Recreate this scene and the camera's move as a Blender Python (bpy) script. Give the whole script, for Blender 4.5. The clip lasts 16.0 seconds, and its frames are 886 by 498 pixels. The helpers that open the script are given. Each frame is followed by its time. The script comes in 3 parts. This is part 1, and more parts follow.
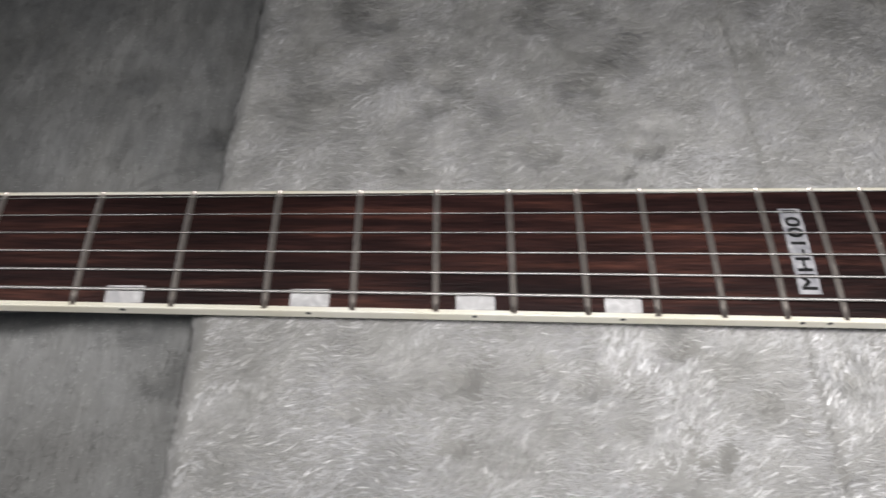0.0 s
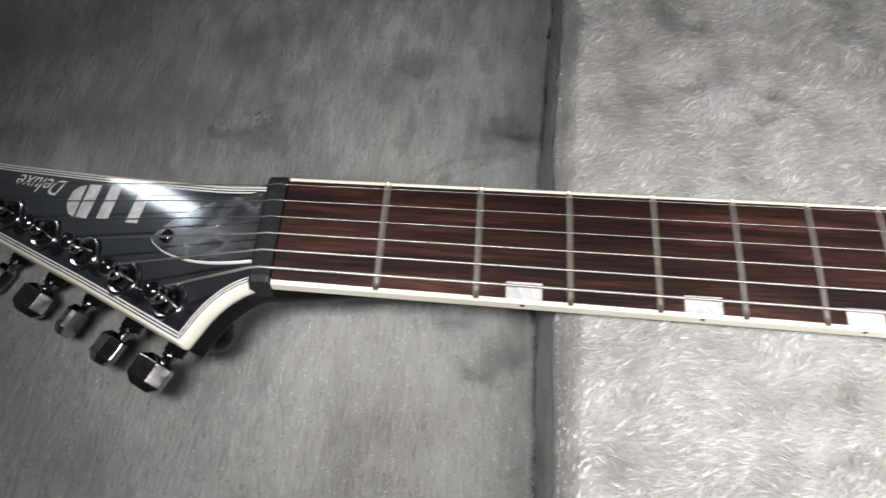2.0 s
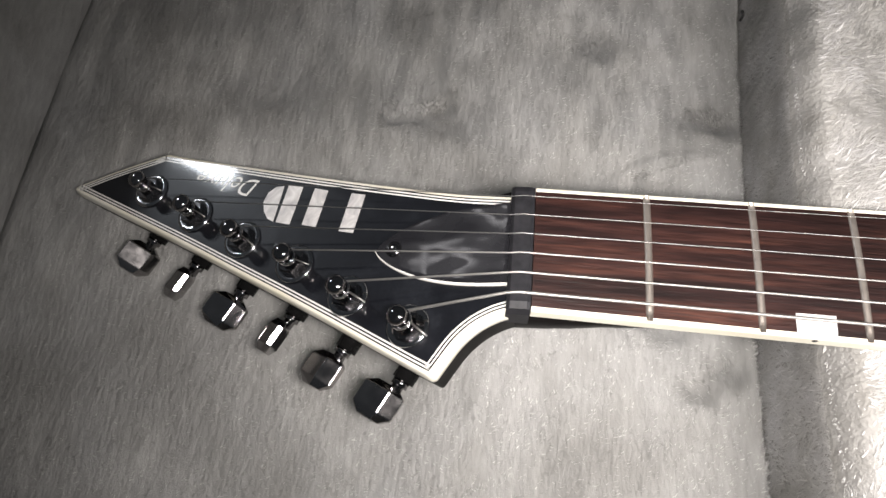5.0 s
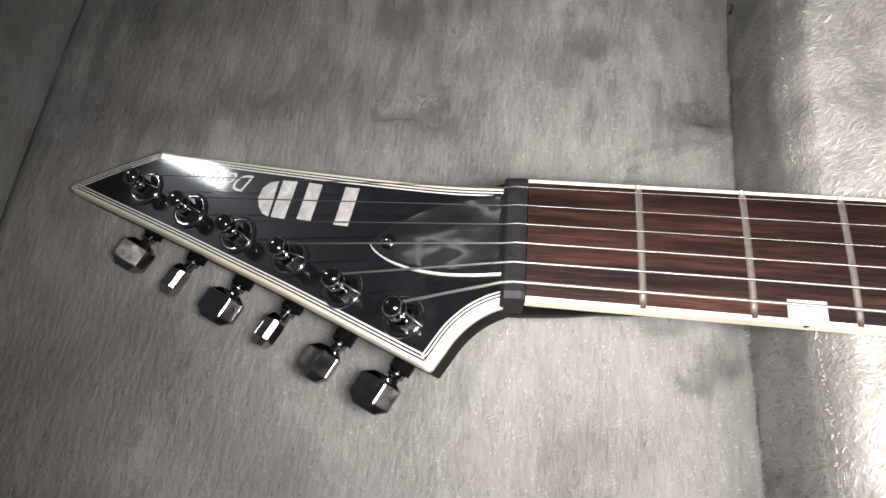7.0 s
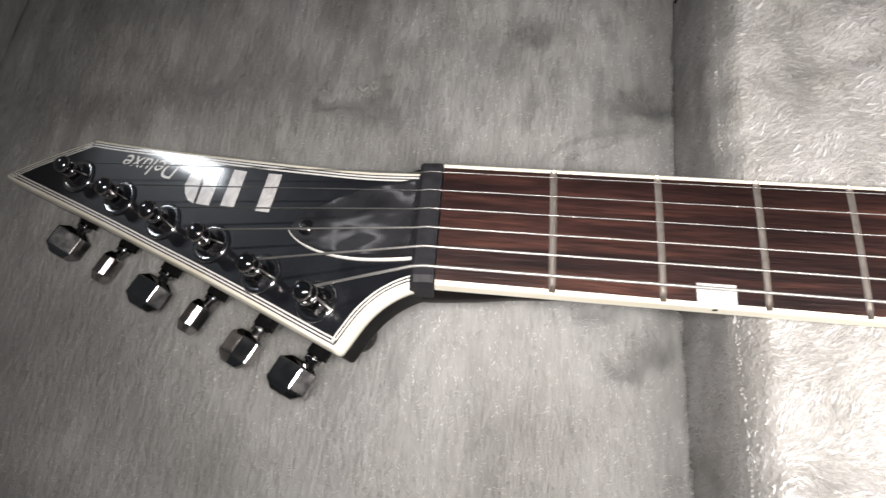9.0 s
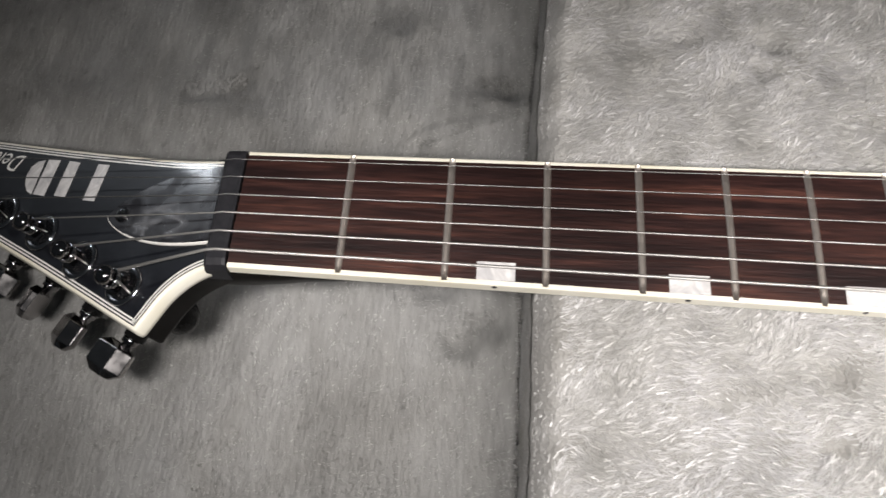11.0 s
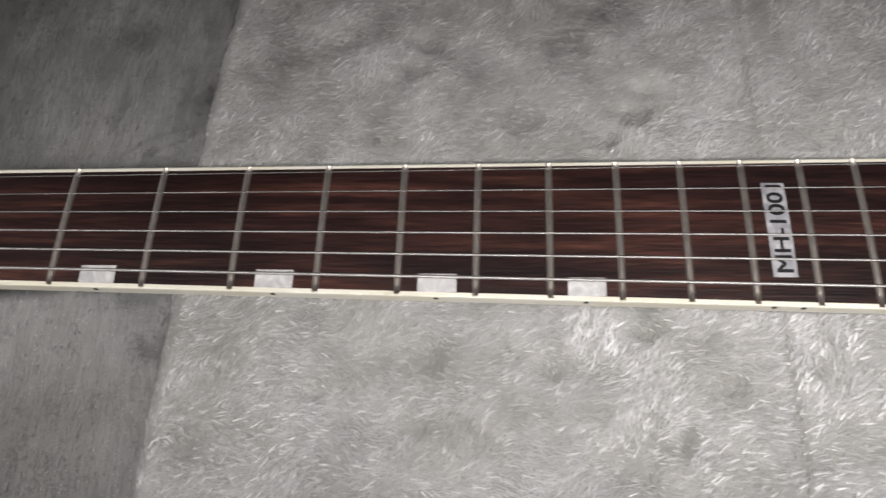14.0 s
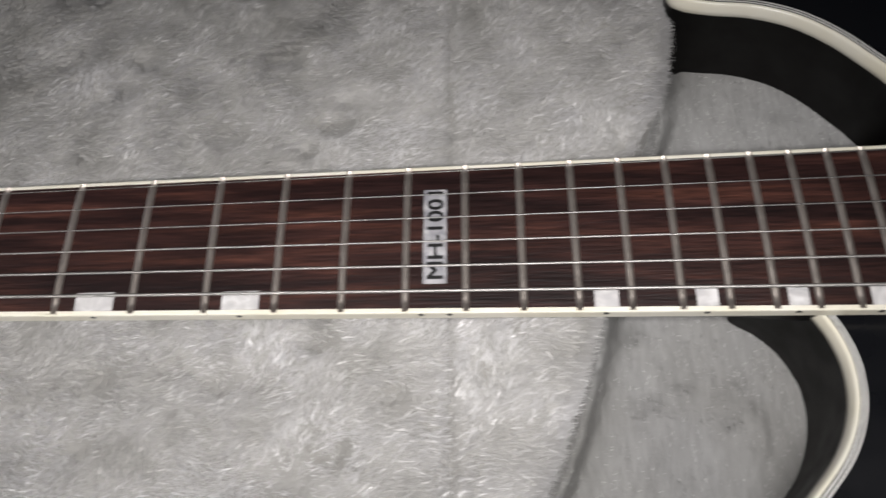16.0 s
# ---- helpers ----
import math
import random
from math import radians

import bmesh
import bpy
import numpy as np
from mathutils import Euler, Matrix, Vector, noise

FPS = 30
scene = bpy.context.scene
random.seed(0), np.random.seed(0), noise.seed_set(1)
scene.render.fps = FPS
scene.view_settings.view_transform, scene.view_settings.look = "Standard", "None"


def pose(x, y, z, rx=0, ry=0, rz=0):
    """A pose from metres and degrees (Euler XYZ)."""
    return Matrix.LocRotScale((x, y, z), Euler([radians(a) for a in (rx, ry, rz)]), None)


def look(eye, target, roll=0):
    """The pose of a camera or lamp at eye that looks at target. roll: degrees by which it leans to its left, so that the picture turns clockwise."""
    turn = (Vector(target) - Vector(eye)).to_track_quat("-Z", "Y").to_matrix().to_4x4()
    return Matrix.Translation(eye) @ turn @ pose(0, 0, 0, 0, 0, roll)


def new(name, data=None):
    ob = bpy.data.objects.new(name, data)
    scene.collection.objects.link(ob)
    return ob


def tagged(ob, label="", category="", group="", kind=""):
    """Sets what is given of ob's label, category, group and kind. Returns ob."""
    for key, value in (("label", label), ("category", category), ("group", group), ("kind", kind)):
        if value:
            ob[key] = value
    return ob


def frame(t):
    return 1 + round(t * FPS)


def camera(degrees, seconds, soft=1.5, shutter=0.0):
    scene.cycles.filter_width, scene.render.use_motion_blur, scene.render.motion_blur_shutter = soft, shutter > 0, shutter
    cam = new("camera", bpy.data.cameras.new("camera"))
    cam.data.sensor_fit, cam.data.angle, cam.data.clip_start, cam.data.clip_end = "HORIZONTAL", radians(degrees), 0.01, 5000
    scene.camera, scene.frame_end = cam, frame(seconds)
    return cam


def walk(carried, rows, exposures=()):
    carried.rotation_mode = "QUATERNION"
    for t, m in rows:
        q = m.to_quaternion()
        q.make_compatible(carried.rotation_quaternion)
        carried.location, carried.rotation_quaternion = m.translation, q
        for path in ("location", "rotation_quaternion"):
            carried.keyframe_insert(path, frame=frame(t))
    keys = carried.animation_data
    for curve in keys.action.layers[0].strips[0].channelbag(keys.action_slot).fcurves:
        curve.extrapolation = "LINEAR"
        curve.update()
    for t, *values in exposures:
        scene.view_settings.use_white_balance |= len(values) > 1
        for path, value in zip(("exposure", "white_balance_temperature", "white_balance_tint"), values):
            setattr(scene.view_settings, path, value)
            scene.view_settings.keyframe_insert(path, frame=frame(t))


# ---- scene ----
cam = camera(58.0, 16.0, soft=1.5, shutter=0.5)
PATH = [
    (0, (0.19179, -0.14393, 0.29185), (0.19234, 0.11874, -0.13360), 0.46),
    (0.5, (0.15494, -0.14639, 0.29999), (0.14579, 0.11595, -0.12557), -0.17),
    (1, (0.11728, -0.14443, 0.30445), (0.10047, 0.10825, -0.12667), -0.52),
    (1.5, (0.09119, -0.14475, 0.31030), (0.07584, 0.10510, -0.12252), -0.02),
    (2, (0.06526, -0.14062, 0.30568), (0.05296, 0.10150, -0.13162), 1.07),
    (2.5, (0.03367, -0.12616, 0.29987), (0.02539, 0.10544, -0.14318), 1.97),
    (3, (0.00651, -0.11357, 0.29509), (-0.00545, 0.10270, -0.15556), 0.78),
    (3.5, (-0.01687, -0.10985, 0.28797), (-0.03143, 0.10360, -0.16394), 1.19),
    (4, (-0.01975, -0.11144, 0.28708), (-0.03499, 0.10501, -0.16338), 1.45),
    (6.5, (-0.02459, -0.11717, 0.28917), (-0.03588, 0.10231, -0.15994), 1.27),
    (7, (-0.02113, -0.11840, 0.28808), (-0.03207, 0.10148, -0.16085), 1.44),
    (7.5, (-0.01901, -0.11913, 0.28792), (-0.03329, 0.09893, -0.16180), 0.72),
    (8, (-0.01417, -0.11984, 0.28666), (-0.02821, 0.09884, -0.16276), 0.79),
    (10.5, (0.06444, -0.12086, 0.28912), (0.04372, 0.09572, -0.16106), -1.63),
    (11, (0.08332, -0.12205, 0.29407), (0.05705, 0.09042, -0.15778), -3.37),
    (11.5, (0.09982, -0.12075, 0.29683), (0.07348, 0.08650, -0.15744), -3.81),
    (12, (0.12654, -0.11970, 0.29544), (0.10006, 0.09123, -0.15712), -3.92),
    (12.5, (0.14621, -0.11801, 0.29665), (0.11524, 0.09234, -0.15589), -5.82),
    (13, (0.17259, -0.12100, 0.29656), (0.13738, 0.09067, -0.15505), -6.44),
    (13.5, (0.19566, -0.12312, 0.29842), (0.15630, 0.08901, -0.15263), -8.22),
    (14, (0.22524, -0.12126, 0.29965), (0.18599, 0.09095, -0.15138), -9.01),
    (14.5, (0.24397, -0.12304, 0.30006), (0.20557, 0.08916, -0.15105), -8.67),
    (15, (0.27153, -0.12268, 0.29747), (0.24034, 0.09213, -0.15295), -7.69),
    (15.5, (0.29978, -0.12001, 0.29486), (0.26417, 0.09865, -0.15338), -8.91),
    (16, (0.33447, -0.11827, 0.29164), (0.30005, 0.10047, -0.15665), -9.66),
]
EXPOSURES = [(0, -0.33, 6220, 10), (1, 0.04, 6200, 10), (2, 0.46, 6300, 10), (2.5, 0.72, 6350, 10), (3, 0.97, 6450, 10), (3.5, 1.22, 6550, 11), (8, 1.18, 6650, 12), (10.5, 0.50, 6520, 11), (11.5, 0.18, 6520, 11), (12, 0.05, 6480, 11), (13.5, -0.29, 6400, 11), (15, -0.41, 6360, 11), (16, -0.33, 6340, 11)]
walk(cam, [(t, look(eye, target, roll)) for t, eye, target, roll in PATH], EXPOSURES)

# ---- light: three fixed lamps added in place of one carried torch, in a dim room ----
world = bpy.data.worlds.new("room")
scene.world = world
world.use_nodes = True
world.node_tree.nodes["Background"].inputs[0].default_value = (0.8, 0.9, 1.0, 1)
world.node_tree.nodes["Background"].inputs[1].default_value = 0.020

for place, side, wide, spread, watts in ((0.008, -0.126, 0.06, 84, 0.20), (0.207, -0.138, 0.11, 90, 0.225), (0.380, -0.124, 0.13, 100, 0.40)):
    torch_data = bpy.data.lights.new("torch_stand_in", "AREA")
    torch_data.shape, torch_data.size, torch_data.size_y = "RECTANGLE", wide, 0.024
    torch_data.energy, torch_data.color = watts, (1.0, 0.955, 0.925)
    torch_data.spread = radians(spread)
    new("torch_stand_in", torch_data).matrix_world = look((place, side, 0.306), (place, -0.01, 0.03))


# a narrow lit window across the room, beyond the head end of the case
window_data = bpy.data.lights.new("far_window", "AREA")
window_data.shape, window_data.size, window_data.size_y = "RECTANGLE", 0.055, 0.25
window_data.energy, window_data.color = 1.1, (0.86, 0.93, 1.0)
new("far_window", window_data).matrix_world = look((-1.592, 0.990, 0.835), (-0.08, 0.04, 0.03))


# ---- materials ----
def material(name, color, rough=0.5, metal=0.0, coat=0.0, spec=0.5, sheen=0.0):
    m = bpy.data.materials.new(name)
    m.use_nodes = True
    b = m.node_tree.nodes["Principled BSDF"]
    b.inputs["Base Color"].default_value = (*color, 1)
    b.inputs["Roughness"].default_value = rough
    b.inputs["Metallic"].default_value = metal
    b.inputs["Coat Weight"].default_value = coat
    b.inputs["Coat Roughness"].default_value = 0.06
    b.inputs["Specular IOR Level"].default_value = spec
    b.inputs["Sheen Weight"].default_value = sheen
    b.inputs["Sheen Roughness"].default_value = 0.4
    return m


def noise_ramp(m, scale, stops, detail=4.0, stretch=(1, 1, 1), socket="Base Color", distort=0.0):
    """Drives a socket of the material by stretched noise through a colour ramp; returns the noise node."""
    nt = m.node_tree
    b = nt.nodes["Principled BSDF"]
    co = nt.nodes.new("ShaderNodeTexCoord")
    mp = nt.nodes.new("ShaderNodeMapping")
    mp.inputs["Scale"].default_value = stretch
    nz = nt.nodes.new("ShaderNodeTexNoise")
    nz.inputs["Scale"].default_value = scale
    nz.inputs["Detail"].default_value = detail
    nz.inputs["Distortion"].default_value = distort
    rp = nt.nodes.new("ShaderNodeValToRGB")
    while len(rp.color_ramp.elements) < len(stops):
        rp.color_ramp.elements.new(0.5)
    for e, (p, c) in zip(rp.color_ramp.elements, stops):
        e.position, e.color = p, (*c, 1) if len(c) == 3 else c
    nt.links.new(co.outputs["Object"], mp.inputs["Vector"])
    nt.links.new(mp.outputs["Vector"], nz.inputs["Vector"])
    nt.links.new(nz.outputs["Fac"], rp.inputs["Fac"])
    nt.links.new(rp.outputs["Color"], b.inputs[socket])
    return rp


def multiply(m, scale, lo, hi, stretch=(1, 1, 1), detail=3.0):
    """Multiplies the base colour by a second, larger or finer noise between grey lo and hi."""
    nt = m.node_tree
    b = nt.nodes["Principled BSDF"]
    old = b.inputs["Base Color"].links[0].from_socket
    co = nt.nodes.new("ShaderNodeTexCoord")
    mp = nt.nodes.new("ShaderNodeMapping")
    mp.inputs["Scale"].default_value = stretch
    nz = nt.nodes.new("ShaderNodeTexNoise")
    nz.inputs["Scale"].default_value = scale
    nz.inputs["Detail"].default_value = detail
    mr = nt.nodes.new("ShaderNodeMapRange")
    mr.inputs["From Min"].default_value, mr.inputs["From Max"].default_value = 0.3, 0.7
    mr.inputs["To Min"].default_value, mr.inputs["To Max"].default_value = lo, hi
    mx = nt.nodes.new("ShaderNodeMix")
    mx.data_type, mx.blend_type = "RGBA", "MULTIPLY"
    mx.inputs[0].default_value = 1.0
    nt.links.new(co.outputs["Object"], mp.inputs["Vector"])
    nt.links.new(mp.outputs["Vector"], nz.inputs["Vector"])
    nt.links.new(nz.outputs["Fac"], mr.inputs["Value"])
    nt.links.new(old, mx.inputs[6])
    nt.links.new(mr.outputs["Result"], mx.inputs[7])
    nt.links.new(mx.outputs[2], b.inputs["Base Color"])


def bump(m, scale, strength, distance, stretch=(1, 1, 1), detail=4.0):
    nt = m.node_tree
    b = nt.nodes["Principled BSDF"]
    co = nt.nodes.new("ShaderNodeTexCoord")
    mp = nt.nodes.new("ShaderNodeMapping")
    mp.inputs["Scale"].default_value = stretch
    nz = nt.nodes.new("ShaderNodeTexNoise")
    nz.inputs["Scale"].default_value = scale
    nz.inputs["Detail"].default_value = detail
    bp = nt.nodes.new("ShaderNodeBump")
    bp.inputs["Strength"].default_value = strength
    bp.inputs["Distance"].default_value = distance
    if b.inputs["Normal"].links:
        nt.links.new(b.inputs["Normal"].links[0].from_socket, bp.inputs["Normal"])
    nt.links.new(co.outputs["Object"], mp.inputs["Vector"])
    nt.links.new(mp.outputs["Vector"], nz.inputs["Vector"])
    nt.links.new(nz.outputs["Fac"], bp.inputs["Height"])
    nt.links.new(bp.outputs["Normal"], b.inputs["Normal"])


ROSEWOOD = material("rosewood", (0.05, 0.02, 0.015), 0.40, spec=0.4)
noise_ramp(ROSEWOOD, 60, [(0.30, (0.013, 0.0062, 0.0060)), (0.44, (0.023, 0.0100, 0.0090)), (0.56, (0.040, 0.0165, 0.0135)), (0.74, (0.088, 0.034, 0.0235))],
           10, (0.22, 3.0, 1), distort=0.5)
multiply(ROSEWOOD, 14, 0.58, 1.15, (0.8, 2.0, 1))
multiply(ROSEWOOD, 1500, 0.5, 1.35, (0.07, 1, 1), 3.0)
multiply(ROSEWOOD, 420, 0.72, 1.15, (0.05, 1, 1), 2.0)
bump(ROSEWOOD, 1100, 0.5, 0.0003, (0.08, 1, 1))
BLACK = material("black_lacquer", (0.0045, 0.0048, 0.006), 0.3, coat=0.25, spec=0.3)
noise_ramp(BLACK, 60, [(0.35, (0.24, 0.24, 0.24)), (0.7, (0.36, 0.36, 0.36))], socket="Roughness")
DUSTY_BLACK = material("handled_black_lacquer", (0.009, 0.010, 0.013), 0.34, coat=0.7, spec=0.4)
noise_ramp(DUSTY_BLACK, 45, [(0.3, (0.0030, 0.0034, 0.0050)), (0.5, (0.0050, 0.0056, 0.0078)), (0.75, (0.012, 0.0135, 0.017))], 6, distort=0.8)
multiply(DUSTY_BLACK, 900, 0.8, 1.25)
bump(DUSTY_BLACK, 260, 0.08, 0.0004)
SATIN_BLACK = material("satin_black", (0.0055, 0.0048, 0.0045), 0.42, spec=0.10)
noise_ramp(SATIN_BLACK, 80, [(0.3, (0.36, 0.36, 0.36)), (0.7, (0.5, 0.5, 0.5))], socket="Roughness")
CREAM = material("cream_binding", (0.78, 0.73, 0.57), 0.3, coat=0.3)
noise_ramp(CREAM, 40, [(0.3, (0.72, 0.68, 0.54)), (0.7, (0.80, 0.78, 0.69))])
WHITE = material("white_line", (0.75, 0.74, 0.70), 0.3, coat=0.3)
NICKEL = material("nickel", (0.58, 0.52, 0.465), 0.3, 0.9)
noise_ramp(NICKEL, 300, [(0.3, (0.34, 0.34, 0.34)), (0.7, (0.44, 0.44, 0.44))], socket="Roughness")
STEEL = material("string_steel", (0.32, 0.316, 0.305), 0.42, 0.9)
WOUND = material("wound_string", (0.42, 0.41, 0.39), 0.46, 0.8)
bump(WOUND, 2600, 0.5, 0.0002, (1, 0.02, 0.02), 0.0)
BLACK_CHROME = material("black_chrome", (0.27, 0.26, 0.262), 0.10, 1.0)
noise_ramp(BLACK_CHROME, 200, [(0.3, (0.05, 0.05, 0.05)), (0.7, (0.13, 0.13, 0.13))], socket="Roughness")
SMOKE_CHROME = material("smoked_nickel", (0.50, 0.50, 0.51), 0.12, 1.0)
GRAPHITE = material("graphite_nut", (0.016, 0.016, 0.018), 0.5, spec=0.2)
noise_ramp(GRAPHITE, 400, [(0.3, (0.012, 0.012, 0.014)), (0.7, (0.022, 0.022, 0.025))])
COVER = material("cover_plastic", (0.012, 0.012, 0.014), 0.2, coat=0.4)
noise_ramp(COVER, 90, [(0.35, (0.12, 0.12, 0.12)), (0.7, (0.4, 0.4, 0.4))], socket="Roughness")
PEARL = material("pearl", (0.62, 0.61, 0.60), 0.25, coat=0.5)
noise_ramp(PEARL, 160, [(0.3, (0.40, 0.39, 0.40)), (0.5, (0.53, 0.52, 0.51)), (0.7, (0.70, 0.69, 0.68))], 3, distort=1.2)
GREY_PEARL = material("grey_pearl", (0.35, 0.35, 0.36), 0.25, coat=0.5)
noise_ramp(GREY_PEARL, 170, [(0.3, (0.24, 0.24, 0.26)), (0.5, (0.33, 0.33, 0.34)), (0.7, (0.48, 0.47, 0.48))], 3, distort=1.5)
INK = material("black_ink", (0.012, 0.012, 0.012), 0.4)
FUR = material("plush_backing", (0.36, 0.35, 0.33), 0.7, spec=0.2, sheen=0.2)
noise_ramp(FUR, 90, [(0.3, (0.30, 0.293, 0.272)), (0.7, (0.42, 0.412, 0.395))], 5)
bump(FUR, 500, 0.5, 0.002)
HAIR = material("plush_hair", (0.50, 0.49, 0.48), 0.34, spec=0.6)
noise_ramp(HAIR, 42, [(0.30, (0.385, 0.379, 0.358)), (0.43, (0.50, 0.494, 0.480)), (0.7, (0.60, 0.594, 0.592))], 5)
multiply(HAIR, 11, 0.86, 1.10)
LOCK = HAIR.copy()
LOCK.name = "plush_lock"
LOCK.node_tree.nodes["Principled BSDF"].inputs["Roughness"].default_value = 0.30
LOCK.node_tree.nodes["Principled BSDF"].inputs["Specular IOR Level"].default_value = 0.6
PLUSH = material("short_grey_plush", (0.30, 0.30, 0.29), 0.8, spec=0.2, sheen=0.15)
noise_ramp(PLUSH, 22, [(0.3, (0.245, 0.242, 0.23)), (0.42, (0.282, 0.28, 0.268)), (0.7, (0.325, 0.325, 0.318))], 6, (1.0, 0.85, 1), distort=0.5)
multiply(PLUSH, 300, 0.90, 1.10, (1.6, 0.35, 1))
multiply(PLUSH, 75, 0.93, 1.06, (1.4, 0.4, 1))
multiply(PLUSH, 12, 0.86, 1.09, (1, 0.8, 1))
bump(PLUSH, 350, 0.4, 0.002, (1.4, 0.5, 1))
bump(PLUSH, 2200, 0.4, 0.0008)


def translucent(m, amount):
    """Lets thin hairs glow with the light from behind them."""
    nt = m.node_tree
    b = nt.nodes["Principled BSDF"]
    out = nt.nodes["Material Output"]
    tr = nt.nodes.new("ShaderNodeBsdfTranslucent")
    mx = nt.nodes.new("ShaderNodeMixShader")
    mx.inputs[0].default_value = amount
    nt.links.new(b.inputs["Base Color"].links[0].from_socket, tr.inputs["Color"])
    nt.links.new(b.outputs["BSDF"], mx.inputs[1])
    nt.links.new(tr.outputs["BSDF"], mx.inputs[2])
    nt.links.new(mx.outputs["Shader"], out.inputs["Surface"])


def per_hair(m, lo, hi, rare):
    """Each hair a little different from its neighbours; a few much lighter, as painted glints."""
    nt = m.node_tree
    b = nt.nodes["Principled BSDF"]
    old = b.inputs["Base Color"].links[0].from_socket
    ge = nt.nodes.new("ShaderNodeNewGeometry")
    mr = nt.nodes.new("ShaderNodeMapRange")
    mr.inputs["To Min"].default_value, mr.inputs["To Max"].default_value = lo, hi
    mx = nt.nodes.new("ShaderNodeMix")
    mx.data_type, mx.blend_type = "RGBA", "MULTIPLY"
    mx.inputs[0].default_value = 1.0
    pw = nt.nodes.new("ShaderNodeMath")
    pw.operation = "POWER"
    pw.inputs[1].default_value = rare
    nt.links.new(ge.outputs["Random Per Island"], pw.inputs[0])
    nt.links.new(pw.outputs[0], mr.inputs["Value"])
    nt.links.new(old, mx.inputs[6])
    nt.links.new(mr.outputs["Result"], mx.inputs[7])
    nt.links.new(mx.outputs[2], b.inputs["Base Color"])


per_hair(HAIR, 0.97, 1.35, 7.0)
translucent(HAIR, 0.42)
per_hair(LOCK, 0.97, 1.6, 5.0)
translucent(LOCK, 0.2)
NAP = PLUSH.copy()
NAP.name = "plush_nap"
per_hair(NAP, 0.90, 2.0, 4.0)
translucent(NAP, 0.3)
NAP.node_tree.nodes["Principled BSDF"].inputs["Roughness"].default_value = 0.35
NAP.node_tree.nodes["Principled BSDF"].inputs["Specular IOR Level"].default_value = 0.6
NAP.node_tree.nodes["Principled BSDF"].inputs["Sheen Weight"].default_value = 0.0


# ---- mesh helpers ----
def obj(name, verts, faces, mat, parent=None, label="", smooth=True):
    me = bpy.data.meshes.new(name)
    me.from_pydata([tuple(v) for v in verts], [], faces)
    me.materials.append(mat)
    if smooth:
        for p in me.polygons:
            p.use_smooth = True
    ob = new(name, me)
    ob.parent = parent
    if label:
        tagged(ob, label)
    return ob


def part(name, bm, mat, parent, label="", smooth=False):
    me = bpy.data.meshes.new(name)
    bm.to_mesh(me)
    bm.free()
    me.materials.append(mat)
    for p in me.polygons:
        p.use_smooth = smooth
    ob = new(name, me)
    ob.parent = parent
    if label:
        tagged(ob, label)
    return ob


def thing(name, label, category, group="", kind=""):
    return tagged(new(name), label, category, group, kind)


def catmull(points, per=6, closed=False):
    """A smooth 2D or 3D line through points."""
    pts = [Vector(p) for p in points]
    n = len(pts)
    out = []
    for i in range(n if closed else n - 1):
        if closed:
            a, b, c, d = (pts[(i + k) % n] for k in (-1, 0, 1, 2))
        else:
            b, c = pts[i], pts[i + 1]
            a = pts[i - 1] if i else b + (b - c)
            d = pts[i + 2] if i + 2 < n else c + (c - b)
        for k in range(per):
            t = k / per
            out.append(0.5 * (2 * b + (c - a) * t + (2 * a - 5 * b + 4 * c - d) * t * t + (3 * b - a - 3 * c + d) * t ** 3))
    if not closed:
        out.append(pts[-1])
    return out


def tube(points, radius, sides=8, caps=True):
    """Vertices and faces of a round tube along 3D points; radius is one number or one for each point."""
    pts = [Vector(p) for p in points]
    rad = radius if isinstance(radius, (list, tuple)) else [radius] * len(pts)
    verts, faces = [], []
    ref = None
    for i, p in enumerate(pts):
        d = (pts[min(i + 1, len(pts) - 1)] - pts[max(i - 1, 0)]).normalized()
        if ref is None:
            ref = d.orthogonal().normalized()
        ref = (ref - d * ref.dot(d)).normalized()
        side = d.cross(ref)
        for k in range(sides):
            a = 2 * math.pi * k / sides
            verts.append(p + rad[i] * (math.cos(a) * ref + math.sin(a) * side))
    for i in range(len(pts) - 1):
        for k in range(sides):
            a, b = i * sides + k, i * sides + (k + 1) % sides
            faces.append((a, b, b + sides, a + sides))
    if caps:
        faces.append(tuple(reversed(range(sides))))
        faces.append(tuple((len(pts) - 1) * sides + k for k in range(sides)))
    return verts, faces


def lathe(profile, base, axis, sides=24):
    """A turned shape: profile of (radius, height) along an axis from base."""
    axis = Vector(axis).normalized()
    u = axis.orthogonal().normalized()
    w = axis.cross(u)
    verts, faces = [], []
    for r, h in profile:
        for k in range(sides):
            a = 2 * math.pi * k / sides
            verts.append(Vector(base) + axis * h + r * (math.cos(a) * u + math.sin(a) * w))
    for i in range(len(profile) - 1):
        for k in range(sides):
            a, b = i * sides + k, i * sides + (k + 1) % sides
            faces.append((a, b, b + sides, a + sides))
    faces.append(tuple(reversed(range(sides))))
    faces.append(tuple((len(profile) - 1) * sides + k for k in range(sides)))
    return verts, faces


def inset(line, d, closed):
    """The 2D line moved inwards by d (to its left)."""
    n = len(line)
    out = []
    for i, p in enumerate(line):
        a = line[i - 1] if (i or closed) else p
        b = line[(i + 1) % n] if (i + 1 < n or closed) else p
        e1 = (p - a).normalized() if (p - a).length > 1e-9 else (b - p).normalized()
        e2 = (b - p).normalized() if (b - p).length > 1e-9 else e1
        n1, n2 = Vector((-e1.y, e1.x)), Vector((-e2.y, e2.x))
        m = n1 + n2
        m = m.normalized() / max(m.normalized().dot(n1), 0.45)
        out.append(p + d * m)
    return out


